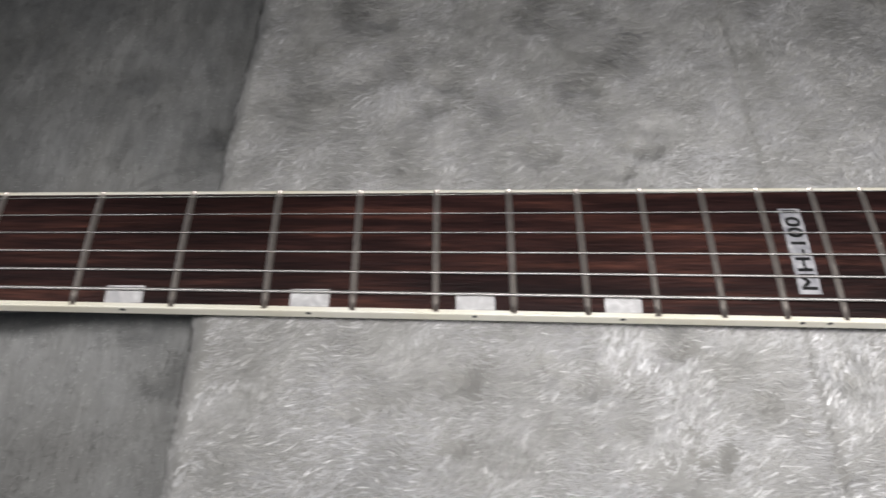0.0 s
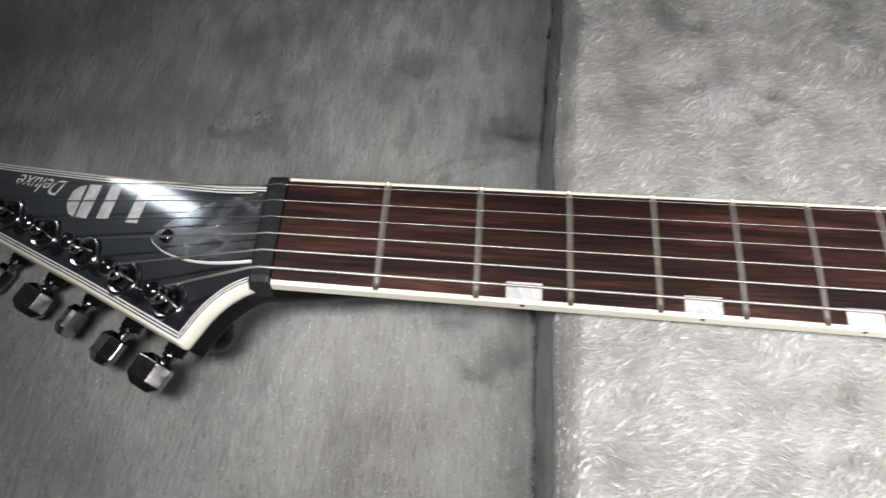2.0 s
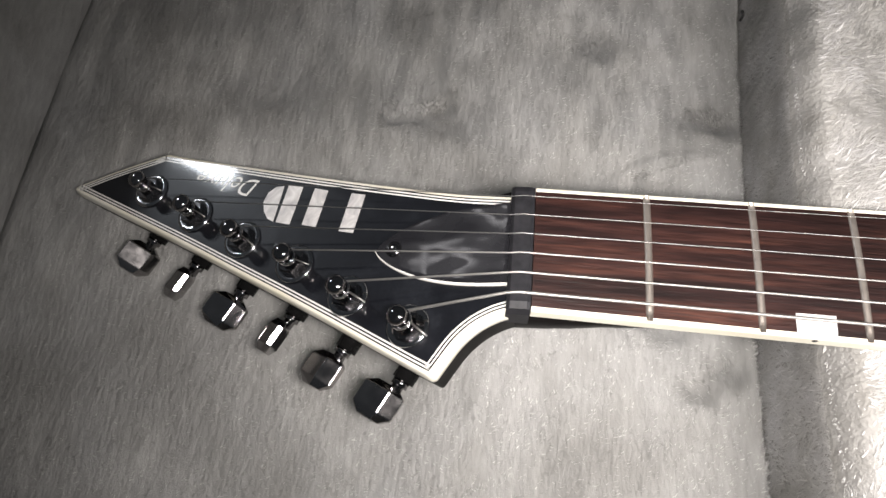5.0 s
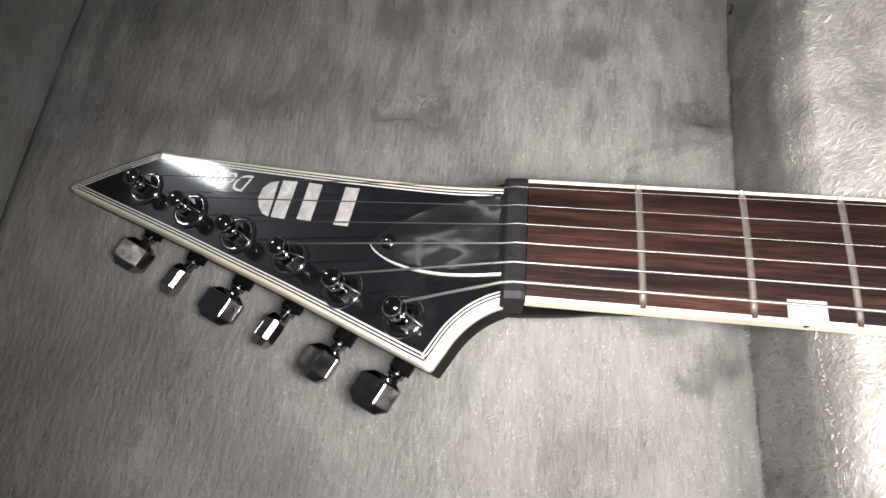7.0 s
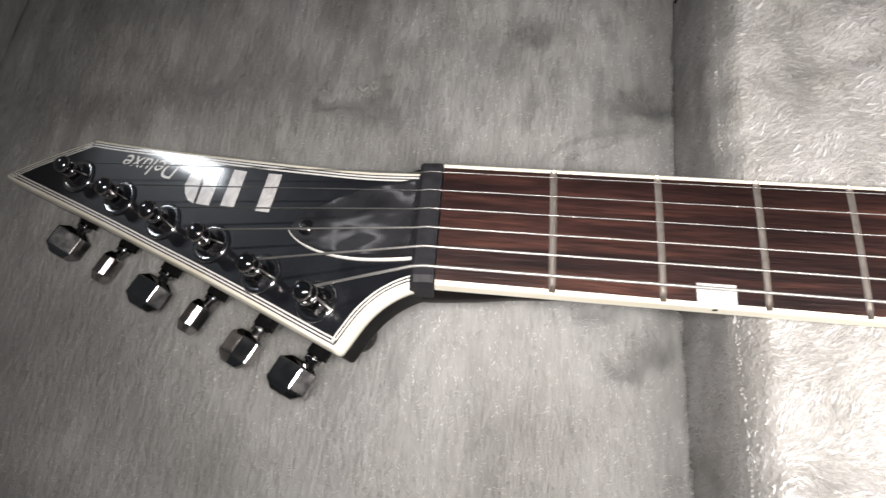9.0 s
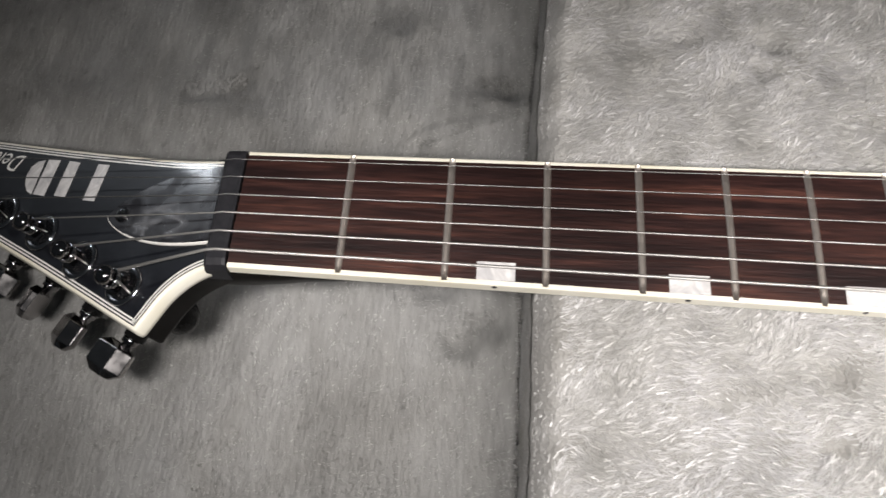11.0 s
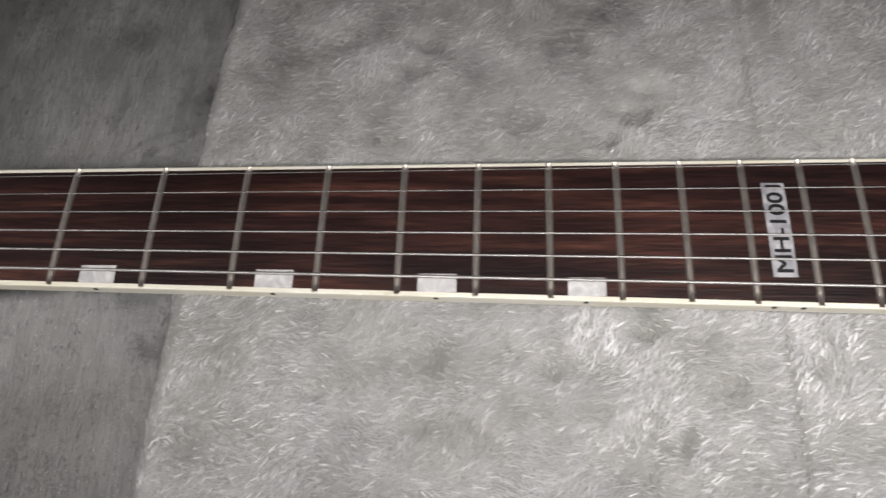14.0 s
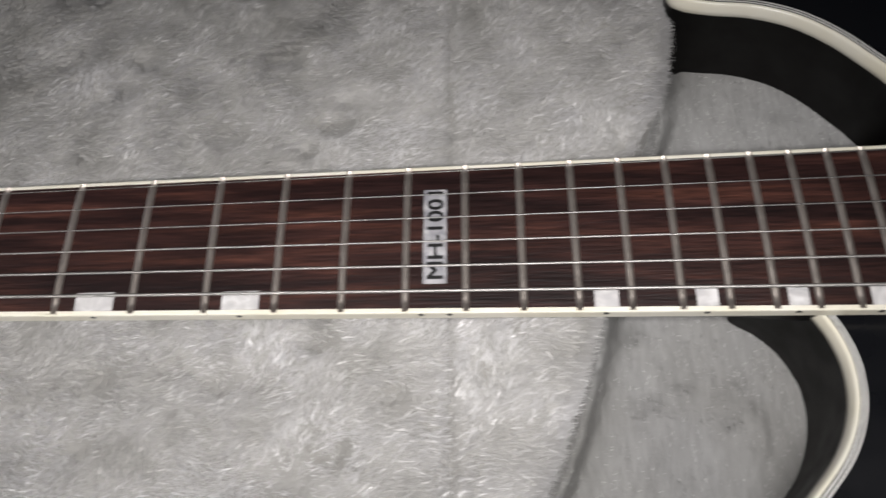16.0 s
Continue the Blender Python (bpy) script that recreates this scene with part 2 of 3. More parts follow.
def strip(line, profile, put, closed):
    """Sweeps a profile of (inset, height) along a 2D line; put(x, y, h) gives the place."""
    rows = [[put(p.x, p.y, h) for p in inset(line, d, closed)] for d, h in profile]
    n = len(line)
    verts = [v for r in rows for v in r]
    faces = []
    for i in range(len(rows) - 1):
        for k in range(n if closed else n - 1):
            a, b = i * n + k, i * n + (k + 1) % n
            faces.append((a, b, b + n, a + n))
    return verts, faces


def lettering(text, put, middle, angle, length, height, shear=0.0, lift=0.0001, thick=0.00008, stretch_bold=0.0):
    """Built-in font text as a mesh, centred at middle (2D), with its baseline at an angle (degrees)."""
    cu = bpy.data.curves.new("text", "FONT")
    cu.body, cu.shear, cu.offset, cu.resolution_u = text, shear, stretch_bold, 3
    ob = new("text", cu)
    me = bpy.data.meshes.new_from_object(ob.evaluated_get(bpy.context.evaluated_depsgraph_get()))
    bpy.data.objects.remove(ob)
    bpy.data.curves.remove(cu)
    co = np.array([v.co for v in me.vertices])
    lo, hi = co.min(0), co.max(0)
    c, s = math.cos(radians(angle)), math.sin(radians(angle))
    for v in me.vertices:
        x = ((v.co.x - lo[0]) / (hi[0] - lo[0]) - 0.5) * length
        y = ((v.co.y - lo[1]) / (hi[1] - lo[1]) - 0.5) * height
        v.co = put(middle[0] + c * x - s * y, middle[1] + s * x + c * y, lift)
    return me


# ---- the case ----
FLOOR_Z, REST_Z, BODY_FLOOR_Z = -0.019, 0.0405, 0.008


def wave(x, y, size, k=0.0):
    return noise.noise(Vector((x / size, y / size, k)))


def rest_end(y):
    """x of the neck rest's end towards the body."""
    return float(np.interp(y, (-0.20, -0.08, -0.052, -0.024, 0.04, 0.051, 0.077, 0.12, 0.285), (0.310, 0.346, 0.358, 0.367, 0.382, 0.390, 0.401, 0.408, 0.42))) + 0.0012 * wave(y, 0, 0.012, 3)


def rest_start(y):
    return 0.1015 + 0.05 * max(0.0, y - 0.06) + 0.0012 * wave(y, 0, 0.02, 7) + 0.0007 * wave(y, 0, 0.006, 17)


def sheet(name, x0, x1, y0, y1, nx, ny, zf, mat):
    verts = [(x0 + (x1 - x0) * i / nx, y0 + (y1 - y0) * j / ny, 0) for j in range(ny + 1) for i in range(nx + 1)]
    verts = [(x, y, zf(x, y)) for x, y, _ in verts]
    faces = [(j * (nx + 1) + i, j * (nx + 1) + i + 1, (j + 1) * (nx + 1) + i + 1, (j + 1) * (nx + 1) + i) for j in range(ny) for i in range(nx)]
    return obj(name, verts, faces, mat)


def ridge(x, y, line, tall, wide):
    """A brushed-up fold in the plush along a line of points."""
    best = 1.0
    for (ax, ay), (bx, by) in zip(line, line[1:]):
        dx, dy = bx - ax, by - ay
        t = min(1.0, max(0.0, ((x - ax) * dx + (y - ay) * dy) / (dx * dx + dy * dy)))
        best = min(best, math.hypot(x - ax - t * dx, y - ay - t * dy))
    return tall * math.exp(-(best / wide) ** 2)


def dent(x, y, spots):
    return sum(d * math.exp(-((x - a) ** 2 + ((y - b) * 1.5) ** 2) / w ** 2) for a, b, d, w in spots)


HEAD_FOLDS = ([(0.024, -0.004), (0.007, -0.020), (-0.008, -0.040), (-0.025, -0.074)], [(0.044, 0.076), (0.054, 0.084), (0.067, 0.089), (0.085, 0.093)])
BODY_DENTS = [(0.383, -0.0445, 0.003, 0.006), (0.390, -0.043, 0.003, 0.005), (0.396, -0.036, 0.003, 0.005), (0.3815, -0.0186, 0.003, 0.006), (0.414, -0.049, 0.003, 0.005)]
BODY_FOLD = [(0.418, -0.041), (0.424, -0.049), (0.4245, -0.057), (0.420, -0.068), (0.414, -0.077)]
HEAD_DENTS = [(-0.048, 0.104, 0.0035, 0.008), (-0.039, 0.108, 0.003, 0.007), (-0.060, 0.101, 0.0025, 0.007), (0.082, 0.1125, 0.003, 0.010), (0.092, 0.110, 0.003, 0.007), (0.064, 0.006, 0.003, 0.008),
              (0.086, -0.008, 0.0035, 0.010), (0.076, -0.018, 0.003, 0.009), (-0.117, 0.108, 0.002, 0.010), (0.034, 0.150, 0.002, 0.012), (-0.036, 0.098, 0.002, 0.010)]
REST_DENTS = [(0.240, -0.0424, 0.0034, 0.006), (0.2715, -0.029, 0.0034, 0.007), (0.263, -0.0745, 0.0034, 0.009), (0.279, -0.067, 0.003, 0.006), (0.2985, -0.0475, 0.0026, 0.006), (0.199, -0.0395, 0.003, 0.007),
              (0.2263, -0.0376, 0.0024, 0.005), (0.160, -0.052, 0.003, 0.006), (0.1945, -0.065, 0.0026, 0.006), (0.171, -0.048, 0.0024, 0.005), (0.2516, 0.0928, 0.003, 0.007), (0.279, 0.070, 0.0034, 0.006),
              (0.271, 0.058, 0.0034, 0.005), (0.263, 0.048, 0.0034, 0.005), (0.192, 0.094, 0.003, 0.008), (0.187, 0.080, 0.0024, 0.006), (0.161, 0.133, 0.003, 0.008), (0.229, 0.057, 0.003, 0.007), (0.158, 0.096, 0.002, 0.006)]


def head_floor(x, y):
    z = FLOOR_Z + 0.0022 * wave(x, y, 0.09) + 0.0008 * wave(x, y, 0.03, 2)
    z -= 0.005 * max(0.0, (x - rest_start(y) + 0.004) / 0.0025) ** 2 + 0.0022 * max(0.0, (-0.2140 + 0.0153 * (y - 0.1) - x) / 0.006) ** 2
    for fold in HEAD_FOLDS:
        z += ridge(x, y, fold, 0.0010, 0.0024)
    return z - dent(x, y, HEAD_DENTS)


def body_floor(x, y):
    gap = 0.010 * math.exp(-((x - rest_end(y) - 0.0045) / 0.0032) ** 2)
    return -gap + ridge(x, y, BODY_FOLD, 0.0014, 0.0026) + BODY_FLOOR_Z + 0.13 * max(-0.05, min(0.0, y + 0.038)) + 0.0012 * wave(x, y, 0.08, 5) + 0.0006 * wave(x, y, 0.03, 6)




def blob(x, y, cx, cy, rx, ry):
    return math.exp(-((x - cx) / rx) ** 2 - ((y - cy) / ry) ** 2)


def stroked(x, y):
    """How far the lie of the lining's nap is turned: towards the far side up to +1.2, back up to -2."""
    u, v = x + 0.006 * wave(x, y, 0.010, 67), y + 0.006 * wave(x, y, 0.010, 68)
    # an oval turned forward beside the headstock, and the dents turned back
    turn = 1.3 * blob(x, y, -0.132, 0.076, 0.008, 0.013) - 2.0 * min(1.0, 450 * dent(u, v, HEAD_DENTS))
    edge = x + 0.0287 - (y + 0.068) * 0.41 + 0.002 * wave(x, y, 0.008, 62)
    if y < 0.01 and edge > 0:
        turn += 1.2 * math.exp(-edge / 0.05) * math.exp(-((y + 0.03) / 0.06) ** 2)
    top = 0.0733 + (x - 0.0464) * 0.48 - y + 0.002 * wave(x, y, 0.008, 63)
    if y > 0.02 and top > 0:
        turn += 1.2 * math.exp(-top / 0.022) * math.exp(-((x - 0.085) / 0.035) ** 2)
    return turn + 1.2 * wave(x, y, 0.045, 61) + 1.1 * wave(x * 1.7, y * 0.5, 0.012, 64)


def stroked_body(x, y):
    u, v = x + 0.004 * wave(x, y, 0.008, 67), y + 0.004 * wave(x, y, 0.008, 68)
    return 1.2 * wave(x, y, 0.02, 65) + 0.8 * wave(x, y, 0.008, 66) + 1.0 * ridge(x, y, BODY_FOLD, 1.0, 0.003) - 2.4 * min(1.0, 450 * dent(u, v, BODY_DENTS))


HEAD_LIE, BODY_LIE = (1.0, 0.3), (1.0, 1.0)


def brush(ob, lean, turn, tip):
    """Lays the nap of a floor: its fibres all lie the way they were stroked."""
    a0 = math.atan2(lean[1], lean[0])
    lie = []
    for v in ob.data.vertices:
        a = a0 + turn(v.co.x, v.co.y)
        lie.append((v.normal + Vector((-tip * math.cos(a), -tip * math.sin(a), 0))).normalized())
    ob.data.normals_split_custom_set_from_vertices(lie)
    return ob


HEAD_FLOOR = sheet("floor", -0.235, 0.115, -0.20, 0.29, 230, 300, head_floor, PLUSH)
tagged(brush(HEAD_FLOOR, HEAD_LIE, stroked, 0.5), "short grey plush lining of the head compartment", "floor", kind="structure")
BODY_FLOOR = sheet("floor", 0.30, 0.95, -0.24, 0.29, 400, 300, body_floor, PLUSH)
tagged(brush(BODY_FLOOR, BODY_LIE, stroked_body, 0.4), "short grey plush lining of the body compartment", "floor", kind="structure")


def wall(name, a, b, z0, z1, thick, label):
    """A padded wall of the case from a to b, with a rounded top, leaning a little outwards."""
    a, b = Vector((*a, 0)), Vector((*b, 0))
    d = (b - a).normalized()
    out = Vector((d.y, -d.x, 0))
    prof = [(0.0, z0), (0.004, z0 + (z1 - z0) * 0.5), (0.008, z1 - 0.004), (0.011, z1), (thick - 0.002, z1), (thick, z1 - 0.002), (thick, z0)]
    n = 40
    verts, faces = [], []
    for i in range(n + 1):
        for o, z in prof:
            p = a.lerp(b, i / n) + out * o
            verts.append(p + Vector((0, 0, z)) + out * 0.001 * wave(p.x * 3, p.y * 3, 0.1, z * 20))
    m = len(prof)
    for i in range(n):
        for k in range(m - 1):
            faces.append((i * m + k, (i + 1) * m + k, (i + 1) * m + k + 1, i * m + k + 1))
    faces += [tuple(range(m)), tuple(n * m + k for k in reversed(range(m)))]
    return part_of_case(obj(name, verts, faces, PLUSH), label)


def part_of_case(ob, label):
    return tagged(ob, label, "wall", kind="structure")


wall("wall_head_end", (-0.2185, 0.29), (-0.2260, -0.20), -0.035, 0.055, 0.025, "grey plush padded end wall of the case")
wall("wall_treble_side", (0.95, 0.285), (-0.25, 0.285), -0.024, 0.055, 0.025, "grey plush padded side wall of the case")
wall("wall_bass_side", (-0.25, -0.235), (0.95, -0.235), -0.024, 0.055, 0.025, "grey plush padded side wall of the case")
wall("wall_body_end", (0.93, -0.26), (0.93, 0.31), -0.024, 0.055, 0.025, "grey plush padded end wall of the case")
bm = bmesh.new()
bmesh.ops.create_cube(bm, size=1.0, matrix=Matrix.LocRotScale((0.3525, 0.025, -0.045), None, (1.26, 0.61, 0.012)))
bmesh.ops.bevel(bm, geom=bm.edges[:], offset=0.004, segments=2, affect="EDGES")
tagged(part("case_base", bm, SATIN_BLACK, None), "flat black bottom shell of the case", "case shell", kind="structure")

# neck rest: a raised padded block under the neck
REST = thing("neck_rest", "raised padded neck rest covered in long pale grey plush", "case padding")


def rest_dents(x, y):
    """Dents with ragged outlines where the fur is pressed or parted."""
    u, v = x + 0.004 * wave(x, y, 0.007, 71), y + 0.004 * wave(x, y, 0.007, 72)
    return dent(u, v, [d for d in REST_DENTS if abs(d[0] - u) < 3 * d[3] and abs(d[1] - v) < 3 * d[3]]) * (1 + 0.5 * wave(x, y, 0.005, 73))


REST_LIE = (1.0, 0.4)


def ruffled(x, y):
    return 1.4 * wave(x, y, 0.020, 74) + 0.5 * wave(x, y, 0.007, 75) - 1.7 * min(1.0, 330 * rest_dents(x, y))


def rest_top(x, y):
    z = REST_Z + 0.0016 * wave(x, y, 0.05, 9) + 0.0007 * wave(x, y, 0.015, 11)
    z -= 0.0035 * math.exp(-((x - 0.3168) / 0.0014) ** 2)
    z -= 0.004 * max(0.0, (y - 0.03) / 0.2) * 0.6
    return z - rest_dents(x, y)


def roll_off(left, right):
    """How far the top sinks towards the block's edges."""
    return 0.010 * max(0.0, 1 - left / 0.009) ** 2 + 0.006 * max(0.0, 1 - right / 0.007) ** 2


def rest_mesh():
    nx, ny = 160, 130
    y0, y1 = -0.20, 0.285
    verts, faces = [], []
    cols = [(0.0, "b"), (0.0, "m")] + [(i / nx, "t") for i in range(nx + 1)] + [(1.0, "m"), (1.0, "b")]
    for j in range(ny + 1):
        y = y0 + (y1 - y0) * j / ny
        a, b = rest_start(y), rest_end(y)
        for f, k in cols:
            e = -0.0025 if f == 0 else 0.0025
            x = a + (b - a) * f
            if k == "b":
                verts.append((x - e * 0.4, y, FLOOR_Z - 0.03))
            elif k == "m":
                verts.append((x - e * 0.0, y, rest_top(x, y) - 0.012))
            else:
                drop = roll_off(f * (b - a), (1 - f) * (b - a))
                verts.append((x + (-e if f in (0, 1) else 0) * 0.4, y, rest_top(x, y) - drop))
    m = len(cols)
    for j in range(ny):
        for i in range(m - 1):
            faces.append((j * m + i, j * m + i + 1, (j + 1) * m + i + 1, (j + 1) * m + i))
    return obj("block", verts, faces, FUR, REST)


brush(rest_mesh(), REST_LIE, ruffled, 0.45)


def field(f, x, y, step=0.0015):
    """The function f(x, y) at many places at once, read off a fine grid."""
    gx = np.arange(x.min() - step, x.max() + 2 * step, step)
    gy = np.arange(y.min() - step, y.max() + 2 * step, step)
    grid = np.array([[f(u, v) for v in gy] for u in gx])
    u, v = (x - gx[0]) / step, (y - gy[0]) / step
    i, j = np.clip(u.astype(int), 0, len(gx) - 2), np.clip(v.astype(int), 0, len(gy) - 2)
    u, v = u - i, v - j
    return (grid[i, j] * (1 - u) + grid[i + 1, j] * u) * (1 - v) + (grid[i, j + 1] * (1 - u) + grid[i + 1, j + 1] * u) * v


def pile(name, count, area, zf, length, width, flat, mat, seed, lean=(-1.0, -0.35), clump=0.006, shorter=None, stray=1.0, brushed=None, tip=0.4, root=-0.0005, fray=0.5):
    """Many curved tapered hairs as one mesh: roots spread over an area, lying in tufts; brushed turns the lie of the hairs."""
    rng = np.random.default_rng(seed)
    x, y = area(rng, count).T
    n = len(x)
    g0 = np.floor(x / clump + 0.5 * field(lambda a, b: wave(a, b, clump * 1.5, 21), x, y))
    g1 = np.floor(y / clump + 0.5 * field(lambda a, b: wave(a, b, clump * 1.5, 22), x, y))
    h = np.sin(g0 * 127.1 + g1 * 311.7) * 43758.5453
    h -= np.floor(h)
    a = math.atan2(lean[1], lean[0]) + stray * (1.5 * field(lambda u, v: wave(u, v, 0.035, 31), x, y, 0.003) + 0.9 * (h - 0.5))
    if brushed:
        a = a + field(brushed, x, y)
    grain = np.stack([-tip * np.cos(a) + rng.normal(0, 0.12, n), -tip * np.sin(a) + rng.normal(0, 0.12, n), np.ones(n)], 1)
    grain /= np.linalg.norm(grain, axis=1, keepdims=True)
    a = a + rng.normal(0, fray, n)
    up = np.clip(flat + 0.28 * (h - 0.5) + rng.normal(0, 0.12, n), 0.05, 1.3)
    ln = length * (0.6 + 0.7 * rng.random(n)) * (field(shorter, x, y) if shorter else 1.0)
    d = np.stack([np.cos(a) * np.cos(up), np.sin(a) * np.cos(up), np.sin(up)], 1)
    d2 = np.stack([np.cos(a) * np.cos(up * 0.35), np.sin(a) * np.cos(up * 0.35), np.sin(up * 0.35)], 1)
    wide, tilt = width * (0.7 + 0.6 * rng.random(n)), rng.normal(0, 0.3, n)
    s = np.stack([-np.sin(a) * np.cos(tilt), np.cos(a) * np.cos(tilt), np.sin(tilt)], 1) * wide[:, None]
    p = np.stack([x, y, field(zf, x, y) + root], 1)
    q = p + d * ln[:, None] * 0.5
    r = q + d2 * ln[:, None] * 0.5
    verts = np.stack([p - s, p + s, q - s * 0.8, q + s * 0.8, r], 1)
    k = np.arange(n)[:, None] * 5
    quads = np.concatenate([k + 1, k, k + 2, k + 3], 1).tolist()
    tris = np.concatenate([k + 3, k + 2, k + 4], 1).tolist()
    ob = obj(name, verts.reshape(-1, 3).tolist(), quads + tris, mat)
    # hairs of a tuft catch the light together
    ob.data.normals_split_custom_set_from_vertices(np.repeat(grain, 5, 0))
    return tagged(ob, kind="stuff")


def near_edge(x, y):
    """Hairs grow short towards the block's edges and in its dents."""
    return (0.65 + 0.35 * min(1.0, max(0.0, (x - rest_start(y) - 0.002) / 0.010))) * (1 - min(0.6, 230 * rest_dents(x, y)))


def rest_skin(x, y):
    return rest_top(x, y) - roll_off(x - rest_start(y), rest_end(y) - x)


def rest_area(rng, n):
    y = rng.uniform(-0.13, 0.20, n)
    f = rng.random(n)
    line = np.linspace(-0.14, 0.21, 700)
    a = np.interp(y, line, [rest_start(v) for v in line])
    b = np.interp(y, line, [rest_end(v) for v in line])
    x = a + 0.0004 + (b - a - 0.0014) * f
    parted = field(rest_dents, x, y, 0.001)
    keep = (abs(x - 0.3168) > 0.0009) & (rng.random(n) > np.clip((parted - 0.0004) * 200, 0, 0.5))
    return np.stack([x[keep], y[keep]], 1)


fur = pile("fur", 165000, rest_area, rest_skin, 0.0040, 0.00018, 0.36, HAIR, 4, REST_LIE, shorter=near_edge, stray=0.6, brushed=ruffled, tip=0.5, fray=0.4)
fur.parent = REST
locks = pile("fur", 22000, rest_area, lambda x, y: rest_skin(x, y) + 0.0006, 0.0040, 0.00026, 0.22, LOCK, 14, REST_LIE, 0.008, near_edge, 0.6, ruffled, fray=0.25)
locks.parent = REST
tagged(locks, "glossy locks of pale grey plush")


def face_hairs(count, seed):
    """Hairs hanging over the block's upright face towards the head."""
    rng = np.random.default_rng(seed)
    y = rng.uniform(-0.12, 0.20, count)
    z = FLOOR_Z - 0.001 + (REST_Z + 0.019 - 0.010) * rng.random(count)
    x = np.array([rest_start(v) for v in y]) - 0.0008 + np.clip((z - 0.030) / 0.010, 0, 1) ** 2 * 0.004
    a = rng.normal(0, 0.5, count) + np.array([1.2 * wave(v, w, 0.012, 41) for v, w in zip(y, z)])
    lift = rng.uniform(0.05, 0.35, count)
    d = np.stack([-np.sin(lift), np.sin(a) * np.cos(lift), -np.cos(a) * np.cos(lift)], 1)
    s = np.stack([np.zeros(count), np.cos(a), np.sin(a)], 1) * 0.0002
    p = np.stack([x, y, z], 1)
    ln = rng.uniform(0.003, 0.006, count)[:, None]
    q = p + d * ln * 0.5
    d[:, 0] *= 0.3
    r = q + d * ln * 0.5
    verts = np.stack([p - s, p + s, q - s * 0.8, q + s * 0.8, r], 1)
    k = np.arange(count)[:, None] * 5
    faces = np.concatenate([k, k + 1, k + 3, k + 2], 1).tolist() + np.concatenate([k + 2, k + 3, k + 4], 1).tolist()
    return tagged(obj("fur", verts.reshape(-1, 3).tolist(), faces, HAIR, REST), "long pale grey plush hairs", kind="stuff")


face_hairs(22000, 8)


def end_area(rng, n):
    """A strip along the block's edge towards the body."""
    y = rng.uniform(-0.13, 0.13, n)
    return np.stack([np.array([rest_end(v) for v in y]) - rng.uniform(0.0004, 0.004, n), y], 1)


fringe = pile("fur", 6000, end_area, rest_skin, 0.0036, 0.00018, 0.40, HAIR, 12, (1.0, 0.3), 0.005)
fringe.parent = REST
tagged(fringe, "long pale grey plush hairs")
tagged(fur, "long pale grey plush hairs")


def area_of(x0, x1, y0, y1):
    return lambda rng, n: np.stack([rng.uniform(x0, x1, n), rng.uniform(y0, y1, n)], 1)


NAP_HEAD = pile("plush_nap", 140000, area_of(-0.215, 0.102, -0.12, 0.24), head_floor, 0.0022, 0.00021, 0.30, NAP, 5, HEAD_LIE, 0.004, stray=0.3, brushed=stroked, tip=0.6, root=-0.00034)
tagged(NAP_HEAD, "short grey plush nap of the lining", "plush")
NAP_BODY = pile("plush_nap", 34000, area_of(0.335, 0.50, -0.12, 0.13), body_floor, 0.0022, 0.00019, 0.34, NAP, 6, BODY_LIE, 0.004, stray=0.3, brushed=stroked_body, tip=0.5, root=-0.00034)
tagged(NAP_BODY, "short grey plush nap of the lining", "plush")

# ---- the guitar ----
SCALE = 0.6477
FRET_Z = 0.0600
HEAD_SLOPE = 0.345
HEAD_N = Vector((-HEAD_SLOPE, 0, 1)).normalized()
GUITAR = thing("electric_guitar", "black electric guitar with cream binding and rosewood fretboard", "guitar")


def fret_x(n):
    return SCALE * (1 - 2 ** (-n / 12))


def half_width(x):
    return 0.0206 + 0.0076 * x / fret_x(24)


def crown(y, z=0.0598):
    """Height of the rounded fretboard at a distance from its middle line."""
    return z - y * y / 0.72


def on_head(x, y, h=0.0):
    """A place on the tilted headstock face."""
    return Vector((x, y, FRET_Z + HEAD_SLOPE * x)) + HEAD_N * h


BOARD_END = 0.4925


def fretboard():
    verts, faces = [], []
    nx, ny = 24, 12
    for i in range(nx + 1):
        x = BOARD_END * i / nx
        w = half_width(x) - 0.0002
        for j in range(ny + 1):
            y = -w + 2 * w * j / ny
            verts.append((x, y, crown(y)))
        verts += [(x, w, 0.0535), (x, -w, 0.0535)]
    m = ny + 3
    for i in range(nx):
        for k in range(m):
            a, b = i * m + k, i * m + (k + 1) % m
            faces.append((a, a + m, b + m, b))
    faces += [tuple(range(m)), tuple(nx * m + k for k in reversed(range(m)))]
    ob = obj("fretboard", verts, faces, ROSEWOOD, GUITAR, "dark rosewood fretboard with streaky grain", smooth=False)
    return ob


BOARD = fretboard()


def board_binding(side):
    prof = [(-0.0002, 0.0), (0.0009, -0.00004), (0.0013, -0.0003), (0.0014, -0.0008), (0.0014, -0.0044), (-0.0002, -0.0044)]
    verts, faces = [], []
    n = 30
    for i in range(n + 1):
        x = (BOARD_END + 0.0008) * i / n
        w = half_width(x)
        z = crown(w)
        verts += [(x, side * (w + d), z + h + 0.00005) for d, h in prof]
    m = len(prof)
    for i in range(n):
        for k in range(m):
            a, b = i * m + k, i * m + (k + 1) % m
            faces.append((a, b, b + m, a + m))
    faces += [tuple(range(m)), tuple(n * m + k for k in range(m))]
    return obj("fretboard_binding", verts, faces, CREAM, GUITAR, "cream plastic binding", smooth=False)


board_binding(-1)
board_binding(1)


